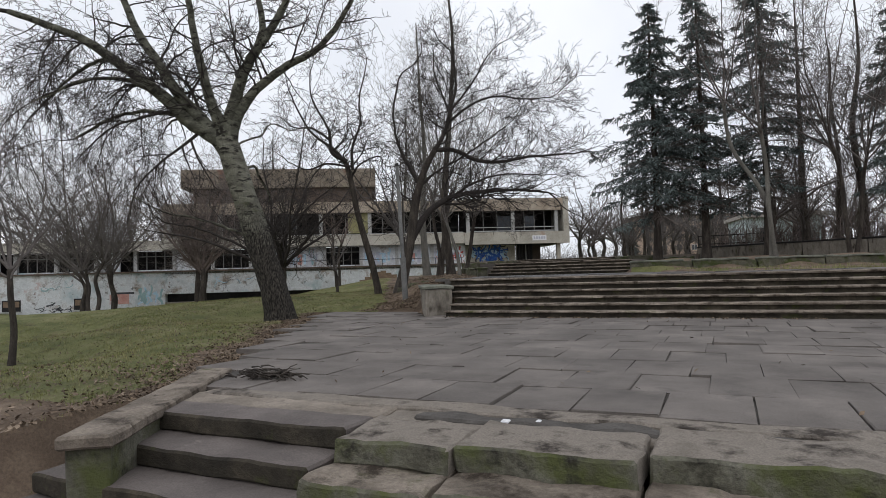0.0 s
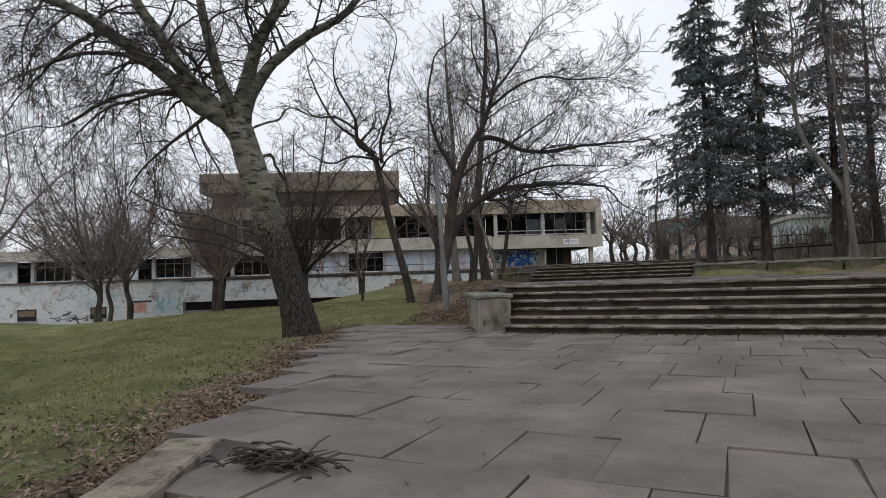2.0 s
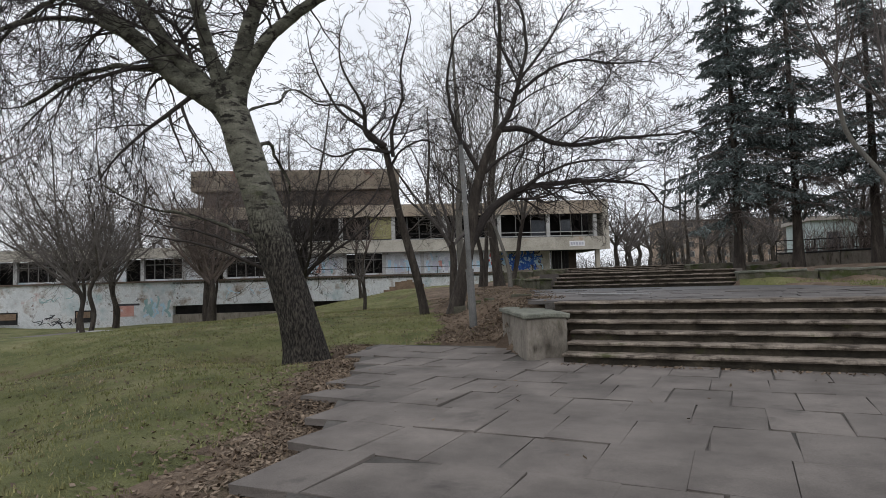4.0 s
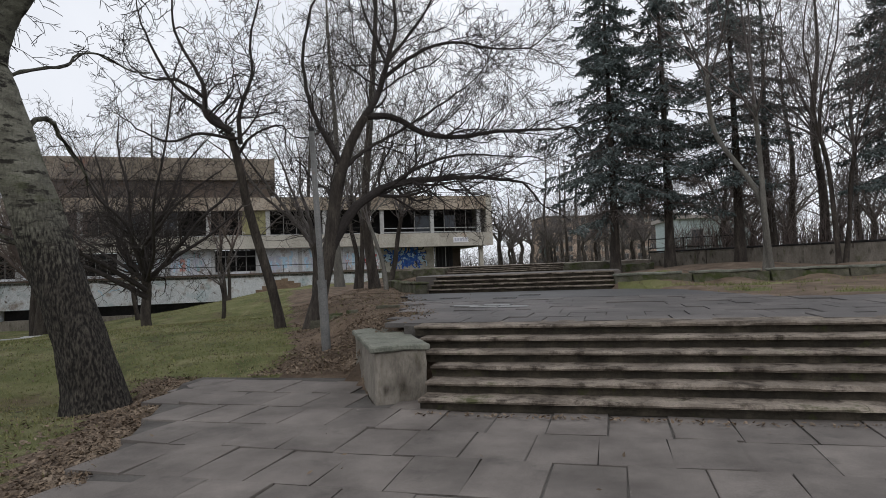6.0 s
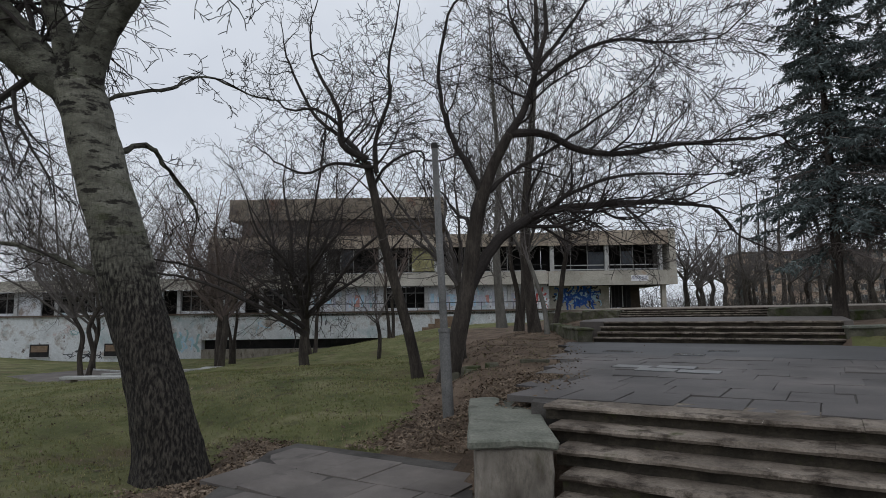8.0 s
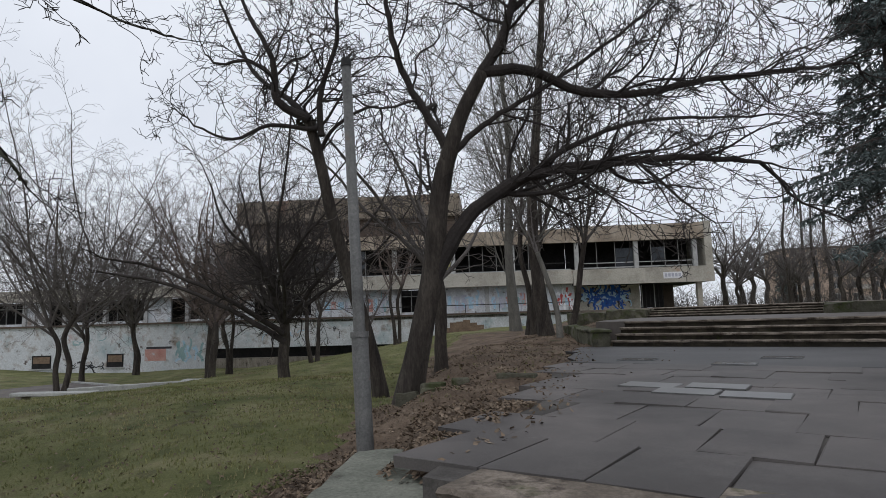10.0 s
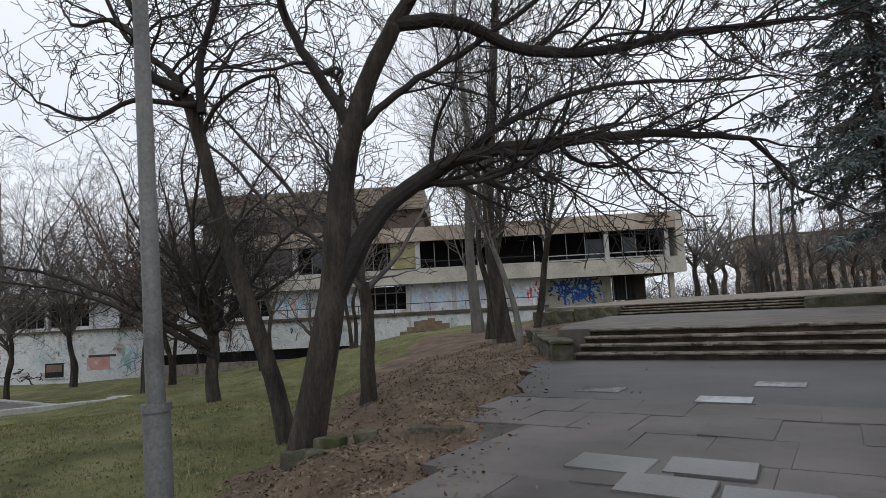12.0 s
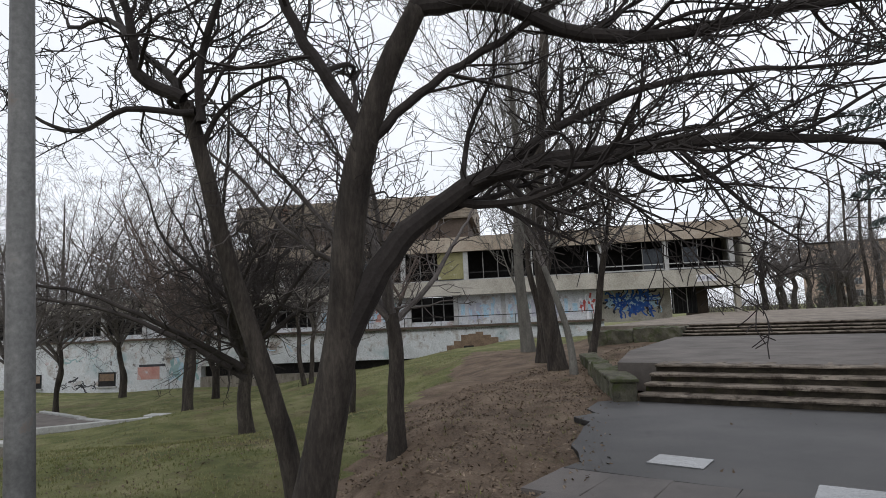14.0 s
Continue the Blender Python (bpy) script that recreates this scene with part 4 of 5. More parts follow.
for j in range(2):
    w = fblock("window", 1 + 2.8 * j, 2.1 + 2.8 * j, -0.05, -0.004, 0.9, 2.3, M_FRAME, hut, hm)
    fblock("pane", 1.1 + 2.8 * j, 2.0 + 2.8 * j, -0.065, -0.051, 1.0, 2.2, M_GLASS, w, hm)

# ---- boundary wall and railing beyond the spruces ----
bw = thing("boundary_wall", 12, 38, 1.3, "long grey concrete boundary wall with a dark cap", "wall", kind="structure")
bm_ = Matrix.Translation((3.3, 42.0, 0)) @ Matrix.Rotation(radians(-32), 4, "Z")
for k in range(9):
    s = rough_block(3.0 * k, 3.0 * k + 2.96, 0, 0.22, 1.2, 2.05, 100 + k, 0.012, 0.5)
    s.v = [tuple(bm_ @ Vector(p)) for p in s.v]
    part("wall_panel", s, M_CONC, bw)
    s = rough_block(3.0 * k - 0.02, 3.0 * k + 2.98, -0.06, 0.28, 2.06, 2.14, 120 + k, 0.008, 0.5)
    s.v = [tuple(bm_ @ Vector(p)) for p in s.v]
    part("wall_cap", s, M_IRON, bw)
rl = thing("steel_railing", 4.5, 43, 1.8, "thin dark steel railing above a low wall", "railing")
rm = Matrix.Translation((3.3, 43.4, 0)) @ Matrix.Rotation(radians(-10), 4, "Z")
for k in range(6):
    fblock("rail_post", 0.9 * k, 0.9 * k + 0.05, 0, 0.05, 1.7, 2.85, M_IRON, rl, rm)
for z in (2.3, 2.8):
    fblock("rail", 0, 4.55, 0.01, 0.04, z, z + 0.05, M_IRON, rl, rm)

# ---- grey steel post on the bank ----
POST_X, POST_Y = -3.59, 17.66
post = thing("steel_post", POST_X, POST_Y, 0.3, "leaning grey steel lamp post without its lamp", "lamp post")
pd = Vector((-0.036, -0.015, 1)).normalized()
pb = Vector((POST_X + 0.008, POST_Y + 0.003, -0.12))
part("base_sleeve", Shell().tube([tuple(pb), tuple(pb + pd * 1.47), tuple(pb + pd * 1.52)], [0.08, 0.078, 0.062], 16), M_STEEL, post, "wider lower sleeve", True)
part("pole", Shell().tube([tuple(pb + pd * 1.42), tuple(pb + pd * 4.12)], [0.056, 0.046], 16), M_STEEL, post, smooth=True)
part("collar", Shell().tube([tuple(pb + pd * 1.47), tuple(pb + pd * 1.52)], [0.088, 0.085], 16), M_STEEL, post)
part("top_cap", Shell().tube([tuple(pb + pd * 4.12), tuple(pb + pd * 4.2)], [0.055, 0.05], 12), M_IRON, post)

# ---- bench, paved patch and kerb stones on the lawn ----
def on_lawn_block(name, x, y, ang, dims, z0, mat, label, category, seed, parent=None, group=""):
    lx, ly, lz = dims
    b = rough_block(-lx / 2, lx / 2, -ly / 2, ly / 2, 0.0, lz, seed, 0.008, 0.3)
    b.v = [tuple(pose(x, y, z0, 0, 0, ang) @ Vector(p)) for p in b.v]
    ob = part(name, b, mat, parent)
    return ob if parent else tagged(ob, label, category, group)


bx, by = -20.2, 21.9
bz = ground(bx, by)
bench = thing("garden_bench", bx, by, bz, "low weathered concrete bench on the lawn", "bench")
on_lawn_block("seat", bx, by, 30, (2.6, 0.45, 0.1), bz + 0.34, M_WORN, "", "", 140, bench)
for d in (-1.0, 1.0):
    on_lawn_block("leg", bx + d * 0.87, by + d * 0.5, 30, (0.2, 0.4, 0.4), bz - 0.05, M_CONC, "", "", 142, bench)
tagged(part("pavement_5", Shell().box(-31, -22.2, 21, 27.0, -1.6, -0.98), M_SLAB), "grey paved patch sunk in the lawn", "pavement", kind="structure")
for x, y, ang, ln, k in ((-22.0, 25.2, 62, 4.0, 0), (-24.6, 27.2, 5, 4.4, 1), (-29.0, 27.2, 0, 4.2, 2)):
    on_lawn_block("kerb_stone", x, y, ang, (ln, 0.22, 0.2), ground(x, y) - 0.02, M_WORN, "pale concrete kerb stone edging a paved patch", "kerb stone", 150 + k, None, "kerb stones on the lawn")
on_lawn_block("concrete_slab", -21.6, 27.5, 30, (0.9, 0.5, 0.08), ground(-21.6, 27.5), M_WORN, "pale broken concrete slab at a tree foot", "slab", 155)

# ---- trees ----
def smooth_path(pts, sub=4, jit=0.0, q=rng):
    out = []
    n = len(pts)
    for i in range(n - 1):
        p0, p1, p2, p3 = (Vector(pts[max(0, i - 1)]), Vector(pts[i]), Vector(pts[i + 1]), Vector(pts[min(n - 1, i + 2)]))
        for k in range(sub):
            t = k / sub
            v = 0.5 * (2 * p1 + (p2 - p0) * t + (2 * p0 - 5 * p1 + 4 * p2 - p3) * t * t + (3 * p1 - p0 - 3 * p2 + p3) * t ** 3)
            out.append(v + Vector((q.uniform(-jit, jit), q.uniform(-jit, jit), q.uniform(-jit, jit))))
    out.append(Vector(pts[-1]))
    return out


def branch(sh, p, d, length, r, level, q, st):
    """One branch and, level by level, what grows from it."""
    seg = max(2 if level == 0 else 3, min(8, int(length / st["seg"]) + 1))
    step = length / seg
    pts, rad, dirs = [tuple(p)], [r], [d]
    p, d = Vector(p), Vector(d)
    for i in range(seg):
        w = st["gnarl"] * (1.0 if level else 0.7)
        d = d + Vector((q.gauss(0, w), q.gauss(0, w), q.gauss(0, w) + (st["up"] if level else st["up"] * 0.5) - st["droop"] * (i / seg)))
        d.normalize()
        p = p + d * step
        pts.append(tuple(p))
        rad.append(max(st["thin"], r * (1 - 0.72 * (i + 1) / seg)))
        dirs.append(d.copy())
    sh.tube(pts, rad, 3 if r < 0.012 else (4 if r < 0.025 else 6))
    if level <= 0:
        return
    n = max(2, int(length * st["dens"][min(level, len(st["dens"]) - 1)]))
    for k in range(n):
        f = 0.12 + 0.88 * (k + q.random()) / n
        i = min(seg - 1, int(f * seg))
        b = Vector(pts[i]).lerp(Vector(pts[i + 1]), f * seg - i)
        dd = dirs[min(seg, i + 1)]
        side = dd.orthogonal()
        side.rotate(Matrix.Rotation(q.uniform(0, 6.283), 3, dd))
        ang = radians(q.uniform(*st.get("fan", (26, 62))))
        nd = dd * math.cos(ang) + side * math.sin(ang)
        ln = length * q.uniform(*st["ratio"]) * (1 - 0.35 * f)
        branch(sh, b, nd, max(0.12, ln), max(st["thin"], rad[i] * q.uniform(0.5, 0.72)), level - 1, q, st)


STYLE = dict(seg=0.17, gnarl=0.2, up=0.04, droop=0.0, thin=0.0052, dens=(0, 9.0, 6.0, 3.6), ratio=(0.38, 0.66))
GNARLED = dict(STYLE, gnarl=0.27, up=0.05, dens=(0, 7.2, 5.2, 3.4))
SWEEP = dict(STYLE, fan=(18, 50), gnarl=0.19, up=0.04, droop=0.03, dens=(0, 8.5, 5.6, 3.4), ratio=(0.42, 0.7))
WEEP = dict(STYLE, gnarl=0.13, up=-0.05, droop=0.22, dens=(0, 9, 6.0, 3.6))
UPRIGHT = dict(STYLE, gnarl=0.08, up=0.12, ratio=(0.4, 0.6))


def limbed(crown, path, r0, r1, q, st, spread=1.2, every=0.32, levels=2, start=0.15, sides=10, jit=0.015, side_dir=None):
    """A main limb along a path, with branches growing from it."""
    pts = smooth_path(path, 4, jit, q)
    n = len(pts)
    rad = [r0 + (r1 - r0) * (i / (n - 1)) ** 0.8 for i in range(n)]
    rad = [v * (1 + 0.09 * noise.noise((i * 0.9, r0 * 50, 3.0))) for i, v in enumerate(rad)]
    crown.tube([tuple(p) for p in pts], rad, sides)
    total = sum((pts[i + 1] - pts[i]).length for i in range(n - 1))
    for k in range(int(total / every)):
        f = start + (1 - start) * (k + q.random()) / (total / every)
        i = min(n - 2, int(f * (n - 1)))
        d = (pts[i + 1] - pts[i]).normalized()
        side = d.orthogonal()
        side.rotate(Matrix.Rotation(q.uniform(0, 6.283), 3, d))
        a = radians(q.uniform(30, 75))
        nd = d * math.cos(a) + side * math.sin(a)
        if side_dir:
            nd = (nd + Vector(side_dir) * 0.5).normalized()
        branch(crown, pts[i], nd, spread * q.uniform(0.5, 1.15) * (1 - 0.4 * f), max(0.008, min(0.05, rad[i] * q.uniform(0.28, 0.5))), levels, q, st)
    branch(crown, pts[-1], (pts[-1] - pts[-2]).normalized(), spread * 0.8, r1, levels, q, st)


def trunk_mesh(path, r0, r1, flare=1.5, sides=20, seed=0.0, rough=0.09):
    pts = smooth_path(path, 7)
    n = len(pts)
    s = Shell()
    rad = [(r0 + (r1 - r0) * i / (n - 1)) * (1 + (flare - 1) * max(0.0, 1 - i / (0.22 * n)) ** 2) for i in range(n)]
    s.tube([tuple(p) for p in pts], rad, sides)
    for i in range(n):
        c = pts[i]
        for j in range(sides):
            v = Vector(s.v[i * sides + j]) - c
            a = 6.283 * j / sides
            v *= 1 + rough * noise.noise((math.cos(a) * 2.2 + seed, math.sin(a) * 2.2, i * 0.35)) + rough * 0.5 * noise.noise((math.cos(a) * 6 + seed, math.sin(a) * 6, i * 0.5))
            s.v[i * sides + j] = tuple(c + v)
    return s


def rooted(path):
    x, y, z = path[0]
    return [(x, y, ground(x, y) - 0.12)] + list(path[1:])


# big poplar beside the lower terrace
q = random.Random(11)
bt = thing("poplar_tree", -5.55, 14.92, -0.3, "big leaning bare poplar with pale ringed bark", "tree")
BT_TRUNK = rooted([(-5.6, 14.83, -0.5), (-5.72, 14.72, 0.55), (-6.04, 14.51, 1.88), (-6.37, 14.3, 3.22), (-6.6, 14.15, 4.18), (-6.7, 14.1, 4.5)])
tb = trunk_mesh(BT_TRUNK, 0.35, 0.255, 1.4, 32, 1.0, 0.12)
part("trunk", tb, M_PBASE, bt, "pale ringed trunk, dark and furrowed at its foot", True)
cr = Shell()
for path, r0, r1, st in (
    ([(-6.55, 14.2, 3.95), (-6.9, 14.0, 4.5), (-7.49, 13.71, 4.91), (-8.04, 13.43, 5.54), (-9.16, 12.87, 6.53), (-10.04, 12.44, 7.16), (-11.5, 11.75, 7.8)], 0.235, 0.07, WEEP),
    ([(-6.98, 13.96, 4.6), (-7.29, 13.79, 5.05), (-7.65, 13.62, 5.5), (-8.14, 13.34, 6.4), (-8.61, 13.08, 7.29), (-8.94, 12.9, 8.3)], 0.19, 0.07, STYLE),
    ([(-6.68, 14.1, 4.3), (-6.82, 14.02, 4.89), (-6.96, 13.94, 5.3), (-7.12, 13.82, 6.11), (-7.27, 13.71, 6.97), (-7.42, 13.6, 8.3)], 0.17, 0.07, STYLE),
    ([(-6.6, 14.12, 4.2), (-6.58, 14.12, 4.85), (-6.44, 14.17, 5.31), (-6.21, 14.24, 6.08), (-5.8, 14.4, 6.78), (-5.35, 14.57, 7.47), (-4.9, 14.7, 8.4)], 0.2, 0.07, STYLE),
    ([(-5.95, 14.34, 6.5), (-5.71, 14.41, 7.2), (-5.79, 14.35, 7.95), (-5.9, 14.3, 8.8)], 0.1, 0.05, STYLE),
    ([(-6.52, 14.14, 4.4), (-6.4, 14.2, 4.95), (-6.11, 14.31, 5.44), (-5.77, 14.45, 5.81), (-5.17, 14.71, 6.26), (-4.51, 14.99, 6.63), (-3.97, 15.21, 7.29), (-3.5, 15.35, 8.1)], 0.15, 0.05, STYLE),
    ([(-7.49, 13.71, 4.95), (-8.3, 13.4, 5.2), (-9.37, 13.15, 5.17), (-10.45, 12.75, 4.64)], 0.07, 0.02, WEEP),
    ([(-7.9, 13.5, 5.4), (-8.6, 12.9, 5.9), (-9.3, 12.2, 5.8), (-10.0, 11.4, 5.2)], 0.07, 0.02, WEEP),
    ([(-9.16, 12.87, 6.53), (-9.8, 12.9, 6.6), (-10.6, 12.7, 6.2), (-11.3, 12.4, 5.5)], 0.06, 0.02, WEEP),
    ([(-6.55, 14.3, 4.3), (-6.5, 15.2, 4.75), (-6.9, 16.1, 5.3), (-7.1, 17.2, 5.35), (-7.7, 18.3, 5.75)], 0.024, 0.01, GNARLED),
    ([(-6.45, 14.3, 3.6), (-6.5, 14.9, 3.85), (-6.7, 15.3, 3.7), (-6.8, 15.8, 3.3), (-7.05, 16.1, 3.05)], 0.04, 0.012, GNARLED),
    ([(-6.2, 14.5, 1.95), (-6.7, 14.35, 2.15), (-7.6, 14.1, 2.5), (-8.6, 13.9, 2.7), (-9.5, 13.6, 3.2)], 0.04, 0.012, GNARLED),
):
    pts = smooth_path(path, 6, 0.012 if r0 > 0.08 else 0.03, q)
    part("limb", Shell().tube([tuple(p) for p in pts], [r0 + (r1 - r0) * i / (len(pts) - 1) for i in range(len(pts))], 14), M_POPLAR, bt, smooth=True)
    limbed(cr, path, r0 * 0.6, r1 * 0.8, q, st, (2.9 if st is WEEP else 2.4) if r0 > 0.05 else 1.2, 0.3 if st is WEEP else 0.42, 3, 0.22 if st is WEEP else 0.36)
part("crown", cr, M_TWIG, bt, "bare dark twigs")

# forked tree on the bank
LEFT_STEM = [(-6.72, 21.52, 0.18), (-6.79, 21.34, 0.93), (-6.93, 21.06, 1.99), (-7.09, 20.75, 3.16), (-7.16, 20.54, 4.1), (-7.25, 20.35, 4.9)]
MOVED = Vector((-1.13, 1.0, 0.34))  # the limbs of the slender stem spring from its knee
q = random.Random(5)
ft = thing("forked_tree", -5.2, 20.4, 0.5, "dark bare tree forked from its foot with a sweeping limb", "tree")
part("trunk", trunk_mesh(rooted(LEFT_STEM), 0.13, 0.085, 1.3, 16, 3.0), M_BARK, ft, "slender leaning stem", True)
part("trunk", trunk_mesh(rooted([(-5.32, 20.38, 0.41), (-4.88, 20.47, 1.97), (-4.64, 20.46, 3.31), (-4.48, 20.49, 3.89), (-4.28, 20.56, 4.46), (-3.99, 20.69, 5.03)]), 0.17, 0.09, 1.35, 18, 8.0), M_BARK, ft, "thick main stem", True)
cr = Shell()
for path, r0, r1, st, spread in (
    ([(-6.04, 19.26, 4.56), (-6.43, 18.93, 4.89), (-6.43, 18.85, 5.43), (-6.51, 18.75, 5.79), (-6.9, 18.6, 6.6)], 0.085, 0.03, GNARLED, 1.3),
    ([(-6.08, 19.36, 4.45), (-6.55, 19.45, 4.95), (-7.07, 19.5, 5.37), (-7.7, 19.4, 5.9), (-8.2, 19.3, 6.8)], 0.07, 0.03, GNARLED, 1.3),
    ([(-5.95, 19.35, 4.4), (-6.6, 18.9, 4.5), (-7.2, 18.6, 4.3), (-7.6, 18.3, 4.5)], 0.045, 0.018, GNARLED, 1.1),
    ([(-5.9, 19.4, 4.3), (-5.9, 19.4, 5.1), (-5.6, 19.5, 5.9), (-5.7, 19.6, 6.8), (-5.4, 19.5, 7.6)], 0.06, 0.02, GNARLED, 1.4),
    ([(-6.43, 18.85, 5.3), (-7.2, 18.9, 5.8), (-7.9, 18.8, 5.9), (-8.5, 18.9, 6.3)], 0.045, 0.015, GNARLED, 1.3),
    ([(-3.99, 20.69, 5.03), (-3.71, 20.82, 5.54), (-3.46, 20.88, 6.34), (-3.3, 21.0, 7.2), (-3.4, 21.1, 8.2)], 0.09, 0.03, STYLE, 1.6),
    ([(-4.91, 20.46, 1.97), (-4.5, 20.65, 2.71), (-4.16, 20.83, 3.15), (-3.69, 21.13, 3.46), (-3.18, 21.47, 3.62), (-2.46, 21.99, 3.7), (-1.73, 22.51, 3.73), (-1.02, 23.04, 3.66)], 0.14, 0.035, SWEEP, 1.5),
    ([(-3.99, 20.69, 5.03), (-3.48, 21.05, 5.04), (-2.81, 21.59, 4.71), (-2.09, 22.12, 4.68), (-1.35, 22.63, 4.85), (-0.77, 23.04, 4.91), (-0.2, 23.4, 4.97)], 0.09, 0.03, SWEEP, 1.5),
    ([(-4.48, 20.49, 3.89), (-4.67, 20.28, 4.38), (-4.89, 20.05, 4.93), (-5.0, 19.88, 5.54), (-5.01, 19.77, 6.25), (-4.8, 19.8, 7.3)], 0.075, 0.025, GNARLED, 1.4),
    ([(-6.05, 19.5, 3.95), (-5.75, 19.61, 4.5), (-5.1, 19.91, 4.77), (-5.06, 20.0, 4.36)], 0.04, 0.015, GNARLED, 0.9),
    ([(-4.56, 20.46, 3.72), (-4.23, 20.65, 4.1), (-3.85, 20.87, 4.42), (-3.28, 21.24, 4.79), (-2.74, 21.57, 5.21), (-2.0, 22.0, 5.8)], 0.055, 0.02, SWEEP, 1.3),
    ([(-3.69, 21.13, 3.46), (-2.95, 21.5, 3.95), (-2.2, 21.9, 4.2), (-1.4, 22.3, 4.2)], 0.05, 0.02, SWEEP, 1.3),
    ([(-3.6, 20.9, 5.9), (-2.9, 21.2, 6.5), (-2.1, 21.6, 6.8), (-1.3, 22.0, 6.7), (-0.7, 22.4, 6.75)], 0.05, 0.018, SWEEP, 1.5),
    ([(-3.5, 20.9, 6.2), (-3.9, 21.3, 7.0), (-4.3, 21.5, 7.9), (-4.4, 21.7, 8.8)], 0.045, 0.015, STYLE, 1.5),
    ([(-3.46, 20.88, 6.3), (-2.8, 21.3, 7.3), (-2.3, 21.5, 8.2)], 0.045, 0.018, STYLE, 1.5),
    ([(-4.7, 20.46, 3.0), (-5.1, 20.9, 3.5), (-5.6, 21.4, 3.7), (-6.2, 21.8, 4.3)], 0.05, 0.018, GNARLED, 1.2),
):
    if st is GNARLED and path[0][0] < -5.7:
        path = [tuple(Vector(p) + MOVED) for p in path]
    limbed(cr, path, r0, r1, q, st, spread * 1.7, 0.23 if st is SWEEP else 0.26, 3, 0.34 if st is SWEEP else 0.1, side_dir=(0.75, 0.45, 0.3) if st is SWEEP else None)
part("crown", cr, M_TWIG, ft, "bare gnarled twigs")


def bare_tree(x, y, name, label, stems, height, r, seed, st=STYLE, spread=1.0, bark=None, twig=None, lean=(0, 0), fork=0.35, limbs_n=7, every=0.3, levels=2, group="", extra=()):
    """A bare tree: one or more stems from one foot, limbs in a rising fan, twigs."""
    q = random.Random(seed)
    z0 = ground(x, y)
    t = thing(name, x, y, z0, label, "tree", group)
    cr = Shell()
    for k in range(stems):
        a = q.uniform(0, 6.283)
        out = 0.0 if stems == 1 else 0.16 * height * q.uniform(0.4, 0.9)
        dx, dy = math.cos(a) * out + lean[0], math.sin(a) * out + lean[1]
        h = height * (fork if stems == 1 else fork * q.uniform(0.85, 1.2))
        bx, by = x + math.cos(a) * r * (stems > 1) * 1.2, y + math.sin(a) * r * (stems > 1) * 1.2
        f = h / height
        path = [(bx, by, ground(bx, by) - 0.1)]
        for i in (0.35, 0.7, 1.0):
            path.append((bx + dx * f * i + q.gauss(0, 0.03 * h), by + dy * f * i + q.gauss(0, 0.03 * h), z0 + h * i))
        part("trunk", trunk_mesh(path, r, r * 0.72, 1.35, 12, seed + k, 0.1), bark or M_BARK, t, "", True)
        top = Vector(path[-1])
        up = (top - Vector(path[-2])).normalized()
        for j in range(limbs_n):
            b = 6.283 * (j + q.uniform(-0.3, 0.3)) / limbs_n
            tilt = q.uniform(0.35, 1.25) * spread if j else 0.15
            d = (up + Vector((math.cos(b), math.sin(b), 0)) * tilt).normalized()
            ln = (height - h) * q.uniform(0.65, 1.0) / max(0.55, d.z + 0.2) * (0.9 if j else 1.1)
            s0 = Vector(path[-2]).lerp(top, q.uniform(0.5, 1.0)) if j else top
            pts = [tuple(s0)]
            p, dd = s0.copy(), d.copy()
            for i in range(4):
                dd = (dd + Vector((q.gauss(0, st["gnarl"]), q.gauss(0, st["gnarl"]), st["up"] + q.gauss(0, st["gnarl"] * 0.6)))).normalized()
                p = p + dd * ln / 4
                pts.append(tuple(p))
            limbed(cr, pts, r * q.uniform(0.36, 0.55), max(0.008, r * 0.1), q, st, max(0.5, 0.22 * height * spread), every, levels, 0.12, 7, 0.02)
    for path, r0, r1 in extra:
        limbed(cr, path, r0, r1, q, st, 0.9, every, levels, 0.1, 8, 0.02)
    part("crown", cr, twig or M_TWIG, t, "bare twigs")
    return t


def leader_tree(x, y, name, label, height, r, seed, low=0.14, reach=0.24, bark=None, twig=None, every=0.45, levels=2, group="", thin=0.006):
    """A tree with one straight leader and many narrow, upswept branches."""
    q = random.Random(seed)
    z0 = ground(x, y)
    t = thing(name, x, y, z0, label, "tree", group)
    path = [(x, y, z0 - 0.1)] + [(x + q.gauss(0, 0.012 * height), y + q.gauss(0, 0.012 * height), z0 + height * f) for f in (0.2, 0.45, 0.7, 0.97)]
    pts = smooth_path(path, 6)
    part("trunk", trunk_mesh(path, r, 0.03, 1.3, 14, seed, 0.08), bark or M_BARK, t, "", True)
    cr = Shell()
    st = dict(UPRIGHT, thin=thin, dens=(0, 4.2, 2.6, 2.0))
    n = int(height * (1 - low) / every * 3)
    for k in range(n):
        f = low + (0.98 - low) * (k + q.random()) / n
        i = min(len(pts) - 2, int(f * (len(pts) - 1)))
        a = q.uniform(0, 6.283)
        w = q.uniform(0.5, 0.95)
        d = Vector((math.cos(a) * w, math.sin(a) * w, 0.8)).normalized()
        branch(cr, pts[i], d, height * reach * q.uniform(0.5, 1.1) * (1.1 - f), max(0.01, r * 0.17 * (1.1 - f)), levels, q, st)
    part("crown", cr, twig or M_TWIG, t, "bare upswept twigs")
    return t


